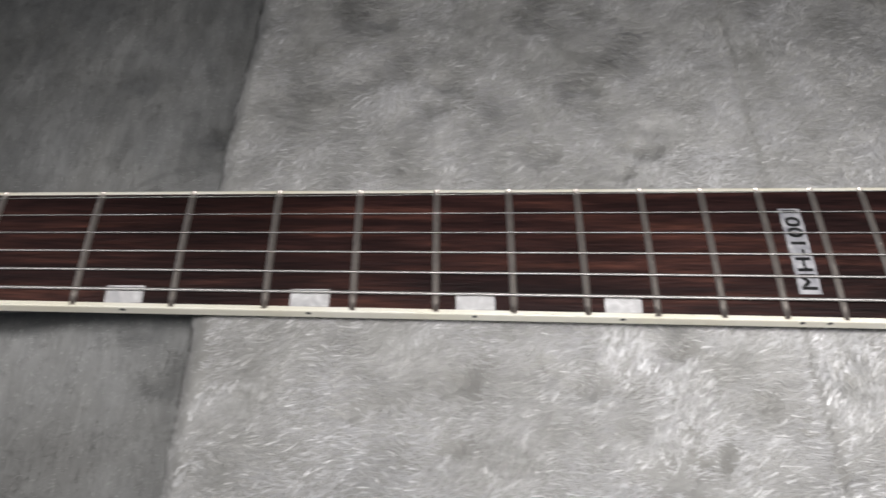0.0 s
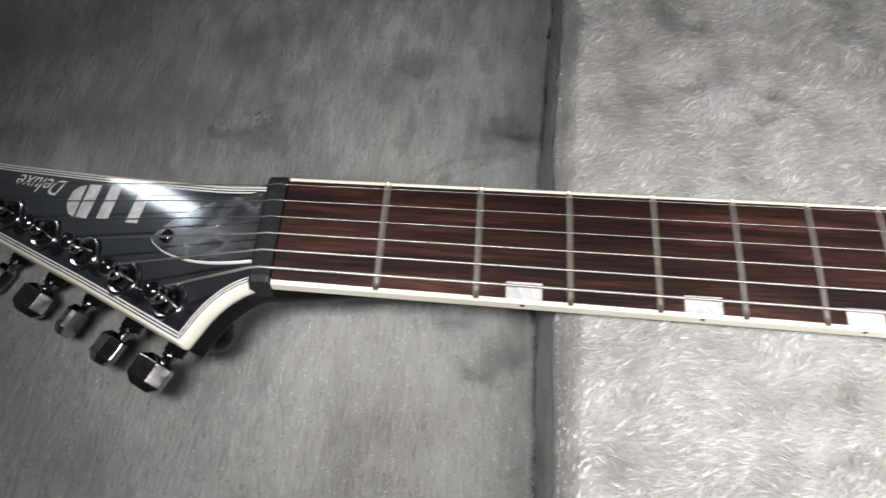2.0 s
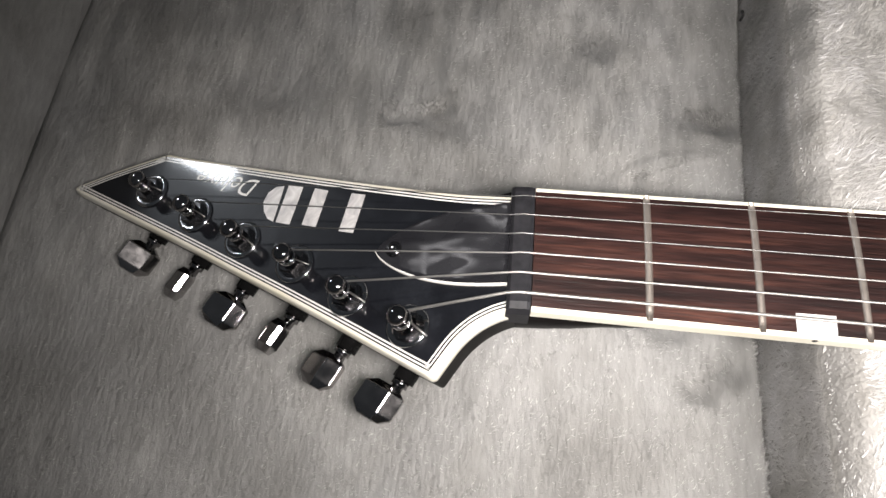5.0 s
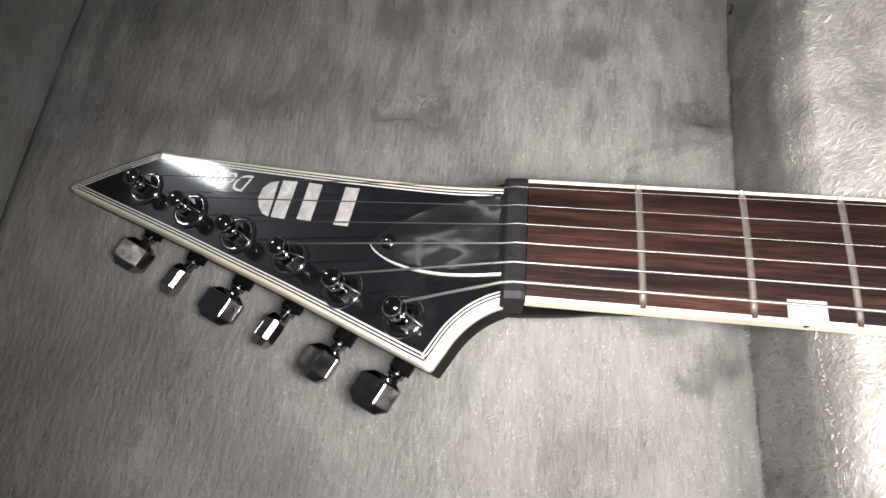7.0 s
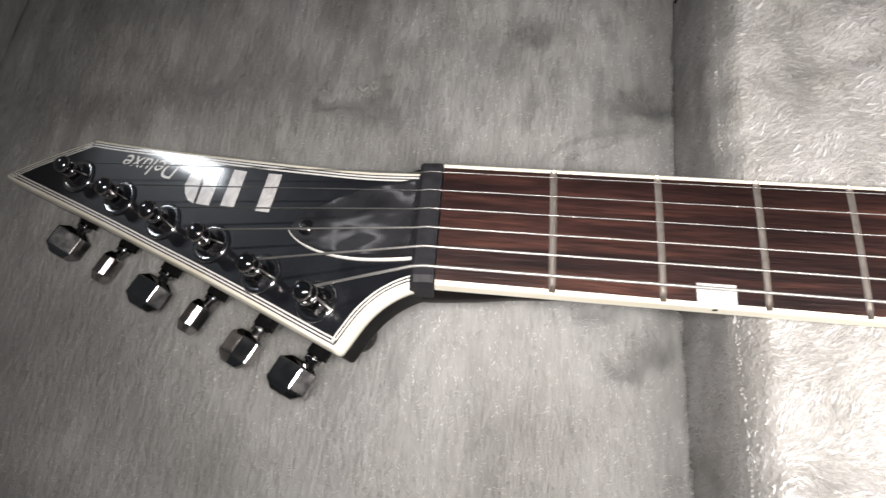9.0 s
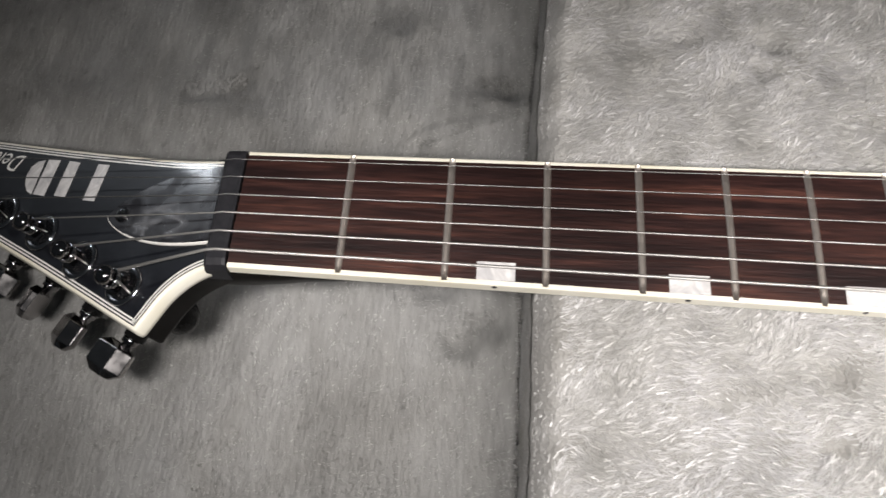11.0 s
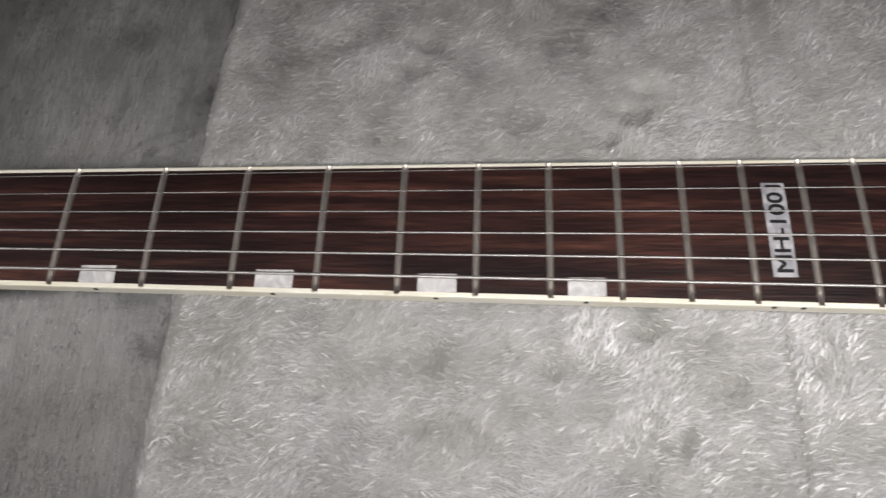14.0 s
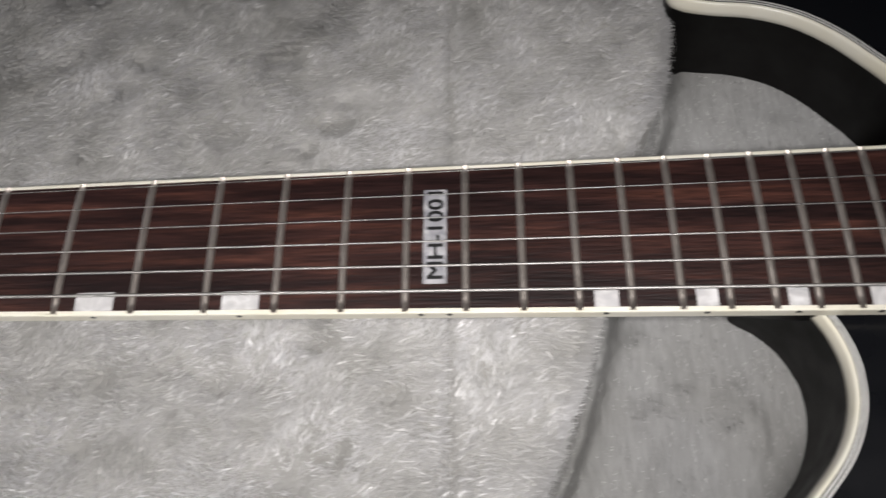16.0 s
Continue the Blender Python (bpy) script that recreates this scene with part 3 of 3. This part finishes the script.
def fret(n):
    """A fret wire: domed section along the rounded board, with rounded ends."""
    x0 = fret_x(n)
    w = half_width(x0) + 0.0009
    verts, faces = [], []
    ny, sect = 14, 7
    for j in range(ny + 1):
        y = -w + 2 * w * j / ny
        end = min(1.0, min(w + y, w - y) / 0.0012)
        s = 0.55 + 0.45 * math.sqrt(max(0.0, end))
        for k in range(sect):
            a = math.pi * k / (sect - 1)
            verts.append((x0 + 0.00125 * math.cos(a) * (0.5 + 0.5 * s), y, crown(y) + 0.0010 * math.sin(a) * s - 0.0001))
    for j in range(ny):
        for k in range(sect - 1):
            a = j * sect + k
            faces.append((a, a + 1, a + sect + 1, a + sect))
    faces += [tuple(range(sect)), tuple(ny * sect + k for k in reversed(range(sect)))]
    return obj("fret", verts, faces, NICKEL, GUITAR)


for n in range(1, 25):
    fret(n)


def plate(name, corners, put, h0, h1, mat, parent, label=""):
    """A flat inlay with straight sides from 2D corners."""
    n = len(corners)
    verts = [put(x, y, h) for h in (h0, h1) for x, y in corners]
    faces = [tuple(range(n, 2 * n)), tuple(reversed(range(n)))] + [(k, (k + 1) % n, (k + 1) % n + n, k + n) for k in range(n)]
    return obj(name, verts, faces, mat, parent, label, smooth=False)


def on_board(x, y, h=0.0):
    return Vector((x, y, crown(y) + h))


def marker(n, wide):
    mid = (fret_x(n - 1) + fret_x(n)) / 2 + 0.0003
    y0 = -half_width(mid) + 0.0002
    y1 = y0 + 0.0063
    rows = [y0, (y0 + y1) / 2, y1]
    verts = [on_board(mid + s * wide / 2, y, 0.00012) for y in rows for s in (-1, 1)]
    faces = [(0, 1, 3, 2), (2, 3, 5, 4)]
    return obj("position_marker", verts, faces, PEARL, GUITAR, "rectangular pearl inlay", smooth=False)


for n, wide in ((3, 0.0124), (5, 0.0128), (7, 0.0128), (9, 0.0122), (15, 0.0074), (17, 0.0066), (19, 0.0062), (21, 0.0058), (24, 0.0050)):
    marker(n, wide)

# the lettered plate at the twelfth fret
NAME_X = (fret_x(11) + fret_x(12)) / 2 - 0.0002
rows = [-0.0172 + 0.0344 * k / 10 for k in range(11)]
verts = [on_board(NAME_X + s * 0.0038, y, 0.00012) for y in rows for s in (-1, 1)]
PLATE = obj("inlay_plate", verts, [(2 * k, 2 * k + 1, 2 * k + 3, 2 * k + 2) for k in range(10)], GREY_PEARL, GUITAR, "long pearl inlay plate with black characters", smooth=False)
bm = bmesh.new()
for dx, dy in ((-0.00016, -0.00016), (0.00016, -0.00016), (-0.00016, 0.00016), (0.00016, 0.00016)):
    bm.from_mesh(lettering("MH-1001", on_board, (NAME_X + 0.0001 + dx, 0.0004 + dy), 90, 0.0318, 0.0050, lift=0.00022 + 0.00001 * (dx + dy) / 0.00016))
me = bpy.data.meshes.new("lettering")
bm.to_mesh(me)
bm.free()
me.materials.append(INK)
ob = new("lettering", me)
ob.parent = PLATE

# side dots on the bass edge
for n, offs in ((3, (0,)), (5, (0,)), (7, (0,)), (9, (0,)), (12, (-0.0045, 0.0045)), (15, (0,)), (17, (0,)), (19, (0,)), (21, (0,))):
    for o in offs:
        x = (fret_x(n - 1) + fret_x(n)) / 2 + o
        v, f = lathe([(0.0009, -0.0004), (0.0009, 0.00006)], (x, -half_width(x) - 0.0014, crown(0.023) - 0.0016), (0, -1, 0), 12)
        obj("side_dot", v, f, INK, GUITAR, "black side dot")


def nut():
    """The dark nut: a bar across the end of the board with rounded shoulders, hanging over the edges."""
    bm = bmesh.new()
    prof = [(-0.0078, 0.0500), (-0.0078, 0.0596), (-0.0068, 0.0608), (-0.0015, 0.0614), (-0.0004, 0.0610), (-0.0002, 0.0500)]
    w, v = 0.0221, 0.0228
    ys = [(-v, 0.0), (-v, 0.66), (-v + 0.0009, 0.90), (-v + 0.003, 1.0), (w - 0.003, 1.0), (w - 0.0012, 0.95), (w, 0.80), (w, 0.0)]
    rings = []
    for y, f in ys[1:-1]:
        rings.append([bm.verts.new((x, y, 0.0500 + (z - 0.0500) * f)) for x, z in prof])
    for a, b in zip(rings, rings[1:]):
        for k in range(len(prof)):
            m = (k + 1) % len(prof)
            bm.faces.new((a[k], b[k], b[m], a[m]))
    bm.faces.new(rings[0])
    bm.faces.new(list(reversed(rings[-1])))
    bmesh.ops.recalc_face_normals(bm, faces=bm.faces)
    return part("nut", bm, GRAPHITE, GUITAR, "matt dark graphite nut")


nut()


def neck():
    """The rounded back of the neck, running into the headstock and the body."""
    stations = [(-0.034, 0.0195, 0.0440, 0.0315, 0.5), (-0.02, 0.0200, 0.0500, 0.0345, 0.4), (-0.008, 0.0222, 0.0545, 0.0380, 0.35), (-0.001, 0.0219, 0.0546, 0.0365, 0.38),
                (0.006, 0.0218, 0.0546, 0.0360, 0.45), (0.014, half_width(0.014) + 0.0010, 0.0546, 0.0362, 0.56), (0.024, half_width(0.024) + 0.0004, 0.0545, 0.0367, 0.72),
                (0.04, half_width(0.04) - 0.0002, 0.0540, 0.0372, 0.92), (0.06, half_width(0.06) - 0.0006, 0.0538, 0.0372, 1.0), (0.2, half_width(0.2) - 0.0006, 0.0538, 0.0365, 1.0), (0.36, half_width(0.36) - 0.0006, 0.0538, 0.0350, 1.0),
                (0.41, half_width(0.41) - 0.0006, 0.0538, 0.030, 0.9), (0.44, half_width(0.44) - 0.0006, 0.0538, 0.020, 0.8), (0.56, half_width(BOARD_END), 0.0530, 0.015, 0.8)]
    verts, faces = [], []
    m = 21
    for x, w, zt, zb, p in stations:
        for k in range(m):
            a = math.pi * k / (m - 1)
            c = math.cos(a)
            verts.append((x, w * math.copysign(abs(c) ** p, c), zt - (zt - zb) * max(0.0, math.sin(a)) ** p))
    for i in range(len(stations) - 1):
        for k in range(m):
            a, b = i * m + k, i * m + (k + 1) % m
            faces.append((a, a + m, b + m, b))
    faces += [tuple(range(m)), tuple((len(stations) - 1) * m + k for k in range(m))]
    return obj("neck", verts, faces, SATIN_BLACK, GUITAR, "satin black neck")


neck()

# headstock: face, sides, binding and inlaid lines
EDGE = [Vector(p) for p in catmull([(-0.0078, 0.0190), (-0.0255, 0.0220), (-0.0458, 0.0268), (-0.0674, 0.0322), (-0.0906, 0.0383), (-0.1156, 0.0451), (-0.1342, 0.0502), (-0.1435, 0.0530)], 5)]
EDGE += catmull([(-0.1455, 0.0535), (-0.1480, 0.0533), (-0.1682, 0.0485), (-0.1852, 0.0434)], 4)
EDGE += [Vector((-0.1872, 0.0423)), Vector((-0.1868, 0.0410))]
EDGE += catmull([(-0.1850, 0.0400), (-0.133, 0.0134), (-0.1061, -0.0009), (-0.0818, -0.0138), (-0.0596, -0.0260), (-0.0394, -0.0373), (-0.0312, -0.0418)], 4)
EDGE += [Vector((-0.0298, -0.0424)), Vector((-0.0290, -0.0420))]
EDGE += catmull([(-0.0270, -0.0388), (-0.0222, -0.0315), (-0.0172, -0.0266), (-0.0120, -0.0236), (-0.0078, -0.0222), (-0.0045, -0.0216)], 5)

HEAD_THICK = 0.0155


def bound_plate(owner, edge, closed, put, thick, tall, parent_label, top_mat):
    """A plate with a dark face, cream binding round its upper edge and two white lines inside it."""
    inner = inset(edge, 0.0012, closed)
    top = obj("face", [put(p.x, p.y, -0.00002) for p in inner], [tuple(range(len(inner)))], top_mat, owner, parent_label, smooth=False)
    v, f = strip(edge, [(0.0013, 0.00004), (0.0007, 0.00002), (0.0003, -0.0002), (0.00005, -0.0007), (-0.0002, -0.0014), (-0.0006, -0.0036), (-0.0005, -tall + 0.0004), (0.0, -tall)], put, closed)
    obj("binding", v, f, CREAM, owner, "cream plastic binding")
    v, f = strip(edge, [(0.0, -tall), (0.0002, -tall - 0.0002), (0.0002, -thick + 0.002), (0.0008, -thick + 0.0006), (0.002, -thick)], put, closed)
    obj("side", v, f, SATIN_BLACK, owner, "black lacquered side")
    back = inset(edge, 0.002, closed)
    obj("back", [put(p.x, p.y, -thick) for p in back], [tuple(reversed(range(len(back))))], BLACK, owner, smooth=False)
    for d in (0.0018, 0.0029):
        v, f = strip(edge, [(d, 0.00004), (d + 0.00055, 0.00004)], put, closed)
        obj("inlaid_line", v, f, WHITE, owner, "thin white inlaid line")
    return top


HEAD = new("headstock")
HEAD.parent = GUITAR
tagged(HEAD, "pointed black headstock with cream binding")
bound_plate(HEAD, EDGE, False, on_head, HEAD_THICK, 0.0056, "glossy black headstock face", DUSTY_BLACK)

# the maker's mark as plain white shapes, and the word beside it
MARKS = [
    [(-0.0587, 0.0250), (-0.0640, 0.0262), (-0.0667, 0.0111), (-0.0613, 0.0099)],
    [(-0.0732, 0.0283), (-0.0785, 0.0299), (-0.0812, 0.0150), (-0.0757, 0.0135)],
    [(-0.0833, 0.0310), (-0.0892, 0.0323), (-0.0917, 0.0170), (-0.0861, 0.0155)],
    [(-0.0910, 0.0322), (-0.0942, 0.0321), (-0.0970, 0.0300), (-0.0983, 0.0260), (-0.0973, 0.0220), (-0.0954, 0.0189), (-0.0928, 0.0172)],
]
for mark in MARKS:
    plate("mark", mark, on_head, -0.0002, 0.00012, PEARL, HEAD, "white pearl shape")
me = lettering("Deluxe", on_head, (-0.1160, 0.0364), 163, 0.0280, 0.0074, shear=0.35, lift=0.0001)
me.materials.append(WHITE)
ob = new("lettering", me)
ob.parent = HEAD
tagged(ob, "white slanted script lettering")

# truss rod cover
half = [(-0.0521, 0.0015), (-0.0500, -0.0015), (-0.0446, -0.0056), (-0.0365, -0.0093), (-0.0270, -0.0118), (-0.0170, -0.0130), (-0.0070, -0.0134)]
low = catmull(half, 3)
rim = [Vector((p.x, p.y)) for p in low] + [Vector((p.x, 0.0030 - p.y)) for p in reversed(low[1:])]
ROD_COVER = plate("truss_rod_cover", [tuple(p) for p in inset(rim, 0.0005, True)], on_head, 0.0, 0.0013, COVER, HEAD, "bell-shaped dark plastic truss rod cover with a white edge")
v, f = strip([Vector(p) for p in low], [(0.0005, 0.00134), (0.00015, 0.0012), (0.0001, 0.0005), (0.0, 0.0)], on_head, False)
obj("bevel", v, f, WHITE, ROD_COVER, "white bevelled edge")
SCREW = lathe([(0.0028, 0.0), (0.0028, 0.0006), (0.0020, 0.0012), (0.0009, 0.0013), (0.0007, 0.0007), (0.00001, 0.0007)], on_head(-0.0452, 0.0015, 0.0013), HEAD_N, 20)
FILM = material("glint_streaked_film", (0.30, 0.31, 0.33), 0.3, coat=0.5)
# pale streaks painted into the alpha stand for window light on the creases
noise_ramp(FILM, 75, [(0.40, (0.0, 0.0, 0.0)), (0.55, (0.05, 0.05, 0.05)), (0.62, (0.30, 0.30, 0.30)), (0.66, (0.04, 0.04, 0.04))], 1, (0.7, 1.5, 1), socket="Alpha", distort=0.2)
fv, ff = [], []
for j in range(15):
    for i in range(31):
        x = -0.0425 + 0.0340 * i / 30
        y = 0.0015 + (j / 14 - 0.5) * 2 * float(np.interp(x, (-0.0446, -0.0365, -0.027, -0.008), (0.0056, 0.0094, 0.0120, 0.0132)))
        crease = abs(wave(x, y, 0.006, 51)) + 0.5 * abs(wave(y, x, 0.003, 52))
        fv.append(on_head(x + 0.0006 * wave(y, 0, 0.004, 53), y + 0.0006 * wave(x, 0, 0.004, 54), 0.0015 + 0.0013 * crease))
ff = [(j * 31 + i, j * 31 + i + 1, j * 31 + i + 32, j * 31 + i + 31) for j in range(14) for i in range(30)]
obj("film", fv, ff, FILM, ROD_COVER, "creased clear protective film")
obj("screw", *SCREW, BLACK_CHROME, ROD_COVER, "black domed screw")

# tuning machines
BUTTON_CHROME = material("button_chrome", (0.42, 0.405, 0.40), 0.14, 1.0)
noise_ramp(BUTTON_CHROME, 200, [(0.3, (0.10, 0.10, 0.10)), (0.7, (0.20, 0.20, 0.20))], socket="Roughness")
HOUSING = material("black_housing", (0.006, 0.006, 0.006), 0.22, spec=0.08)
noise_ramp(HOUSING, 200, [(0.3, (0.16, 0.16, 0.16)), (0.7, (0.3, 0.3, 0.3))], socket="Roughness")
OUT = Vector((-0.483, -0.876))
ALONG = Vector((0.876, -0.483))
POSTS = [(-0.1487, 0.0362), (-0.1259, 0.0232), (-0.1035, 0.0106), (-0.0811, -0.0008), (-0.0597, -0.0142), (-0.0380, -0.0258)]
ROLLS = (-58, 46, -26, 52, 8, -16)


def button(parent, c, roll):
    """A faceted key button on the end of its shaft."""
    ax = on_head(OUT.x, OUT.y) - on_head(0, 0)
    ax.normalize()
    al = (on_head(ALONG.x, ALONG.y) - on_head(0, 0)).normalized()
    up = ax.cross(al).normalized()
    r = radians(roll)
    wide, thin = math.cos(r) * al + math.sin(r) * up, -math.sin(r) * al + math.cos(r) * up
    section = [(-0.0076, 0.0012), (0.0024, 0.0041), (0.0076, 0.0012), (0.0076, -0.0012), (-0.0024, -0.0041), (-0.0076, -0.0012)]
    bm = bmesh.new()
    rings = []
    for u, sv, sh in ((-0.0062, 0.52, 0.70), (-0.0038, 1.0, 1.0), (0.0042, 1.0, 1.0), (0.0071, 0.54, 0.66)):
        rings.append([bm.verts.new(c + ax * u + wide * v * sv + thin * h * sh) for v, h in section])
    for a, b in zip(rings, rings[1:]):
        for k in range(len(section)):
            m = (k + 1) % len(section)
            bm.faces.new((a[k], a[m], b[m], b[k]))
    bm.faces.new(list(reversed(rings[0])))
    bm.faces.new(rings[-1])
    bmesh.ops.recalc_face_normals(bm, faces=bm.faces)
    bmesh.ops.bevel(bm, geom=bm.edges[:], offset=0.00035, segments=2, affect="EDGES", profile=0.5)
    return part("button", bm, BUTTON_CHROME, parent, "faceted black chrome key button")


NUDGE = ((0, 0), (0, 0), (0, 0), (-0.0004, 0.0004), (-0.0012, 0.0010), (-0.0016, 0.0016))


def tuner(k):
    x, y = POSTS[k]
    base = on_head(x, y)
    v, f = lathe([(0.0030, -0.031), (0.0056, -0.0302), (0.0068, -0.0275), (0.0070, -0.0150), (0.0066, -0.0141)], base, HEAD_N, 20)
    v = [p + Vector((0.0028, -0.0006, -0.001)) for p in v]
    body = obj("tuning_machine", v, f, HOUSING, GUITAR, "black chrome tuning machine")
    v, f = lathe([(0.0074, 0.0), (0.0075, 0.0003), (0.0071, 0.0009), (0.0062, 0.0011), (0.0058, 0.0010)], base, HEAD_N, 32)
    obj("washer", v, f, SMOKE_CHROME, body, "smoked nickel washer")
    v, f = lathe([(0.0052, 0.0009), (0.0052, 0.0030), (0.0047, 0.0034), (0.0034, 0.0034)], base, HEAD_N, 6)
    obj("hex_nut", v, f, BLACK_CHROME, body).data.polygons.foreach_set("use_smooth", [False] * len(f))
    v, f = lathe([(0.0031, 0.003), (0.0031, 0.0058), (0.0024, 0.0064), (0.0024, 0.0072), (0.0032, 0.0082), (0.0035, 0.0095), (0.0032, 0.0108), (0.0022, 0.0117), (0.0008, 0.0120)], base, HEAD_N, 20)
    obj("post", v, f, BLACK_CHROME, body, "domed black chrome post")
    # shaft and button
    a, b = Vector((x, y)) + OUT * 0.004, Vector((x, y)) + OUT * 0.0190
    v, f = tube([on_head(a.x, a.y, -0.0172), on_head(b.x, b.y, -0.0172)], 0.0021, 12)
    obj("shaft", v, f, BLACK_CHROME, body)
    g = Vector((x, y)) + OUT * 0.0142
    v, f = tube([on_head(a.x, a.y, -0.0178), on_head(g.x, g.y, -0.0178)], 0.0040, 16)
    obj("gear_arm", v, f, HOUSING, body, "black gear housing arm")
    m = Vector((x, y)) + OUT * 0.0140
    n = Vector((x, y)) + OUT * 0.0164
    v, f = tube([on_head(m.x, m.y, -0.0172), on_head(n.x, n.y, -0.0172)], 0.0030, 16)
    obj("collar", v, f, BLACK_CHROME, body)
    c = Vector((x, y)) + OUT * 0.0240 + Vector((-0.0013, 0.0009)) + Vector(NUDGE[k]) * 0.7
    button(body, on_head(c.x, c.y, -0.0172), ROLLS[k])
    # windings of the string round the post
    r = STRING_R[k]
    turns = []
    for i in range(40):
        t = i / 39
        ang = 2 * math.pi * 2.6 * t + 0.4
        u = HEAD_N.orthogonal().normalized()
        w = HEAD_N.cross(u)
        turns.append(base + HEAD_N * (0.0056 + 0.0018 * t * (0.6 + r * 700)) + (0.0027 + r) * (math.cos(ang) * u + math.sin(ang) * w))
    v, f = tube(turns, max(r, 0.00022), 6)
    obj("winding", v, f, SMOKE_CHROME, body, "steel string windings")
    # the cut end of the string
    e = Vector((x, y)) + Vector((0.0032, -0.0012))
    g = e + Vector((0.0052, -0.0020 - 0.0012 * (k % 3)))
    v, f = tube([on_head(e.x, e.y, 0.0066), on_head(g.x, g.y, 0.0046 + 0.0008 * (k % 2))], max(r * 0.8, 0.0002), 6)
    obj("string_end", v, f, STEEL, body, "cut steel string end")


STRING_R = (0.00014, 0.00018, 0.00023, 0.00030, 0.00040, 0.00052)
for k in range(6):
    tuner(k)


def guitar_string(k):
    """From its post over the nut and along the neck to the body."""
    f = k / 5
    yn, yb = 0.0172 - 0.0344 * f, 0.0262 - 0.0524 * f
    r = STRING_R[k]
    x, y = POSTS[k]
    p0 = on_head(x, y + 0.0026, 0.0066)
    p0 += Vector((0.0006, 0, 0))
    pts = [p0, Vector((-0.0079, yn, 0.0604 + r)), Vector((-0.004, yn, 0.0616 + r)), Vector((-0.0006, yn, 0.0615 + r))]
    pts += [Vector((SCALE * t, yn + (yb - yn) * t, 0.0616 + r + 0.0042 * t)) for t in (0.1, 0.25, 0.5, 0.75, 0.97)]
    pts += [Vector((SCALE, yb, 0.0650)), Vector((SCALE + 0.006, yb, 0.0480))]
    v, fc = tube(pts, r, 8)
    obj("string", v, fc, STEEL if k < 3 else WOUND, GUITAR, "plain steel string" if k < 3 else "wound steel string")


for k in range(6):
    guitar_string(k)

# body
BODY_TOP = 0.0500


def on_body(x, y, h=0.0):
    return Vector((x, y, BODY_TOP + h))


OUTLINE = [(0.4915, 0.034), (0.4880, 0.048), (0.4770, 0.0655), (0.4715, 0.0725), (0.4615, 0.0835), (0.4490, 0.0928), (0.4345, 0.0985), (0.4190, 0.1010), (0.4085, 0.1040), (0.4040, 0.109),
           (0.406, 0.120), (0.422, 0.138), (0.45, 0.152), (0.50, 0.160), (0.55, 0.152), (0.60, 0.144), (0.66, 0.147), (0.74, 0.165), (0.80, 0.160), (0.84, 0.12),
           (0.856, 0.05), (0.856, -0.05), (0.84, -0.12), (0.80, -0.165), (0.72, -0.175), (0.64, -0.150), (0.56, -0.142), (0.48, -0.155), (0.42, -0.166), (0.375, -0.166),
           (0.360, -0.156), (0.369, -0.138), (0.391, -0.111), (0.4085, -0.0945), (0.4215, -0.0820), (0.4325, -0.0695), (0.4385, -0.0570), (0.4400, -0.0450), (0.4380, -0.0345), (0.4335, -0.0255), (0.4270, -0.0185), (0.4180, -0.0110),
           (0.4300, 0.0), (0.4600, 0.015)]
RIM = catmull(OUTLINE[::-1], 6, True)
# the neck closes the outline between its two cutaways
BODY = new("body")
BODY.parent = GUITAR
tagged(BODY, "black guitar body with cream bound edge")
bound_plate(BODY, RIM, True, on_body, 0.0460, 0.0062, "glossy black body top", BLACK)

# an unidentified dark speck in the seam beside the neck rest, built as a strand
v, f = tube(catmull([(0.1047, 0.1752, -0.0140), (0.1040, 0.1735, -0.0118), (0.1044, 0.1716, -0.0125), (0.1038, 0.1702, -0.0150)], 4), 0.0007, 6)
tagged(obj("thread", v, f, INK, None), "small dark speck in the plush seam, shaped as a bent strand", "thread")
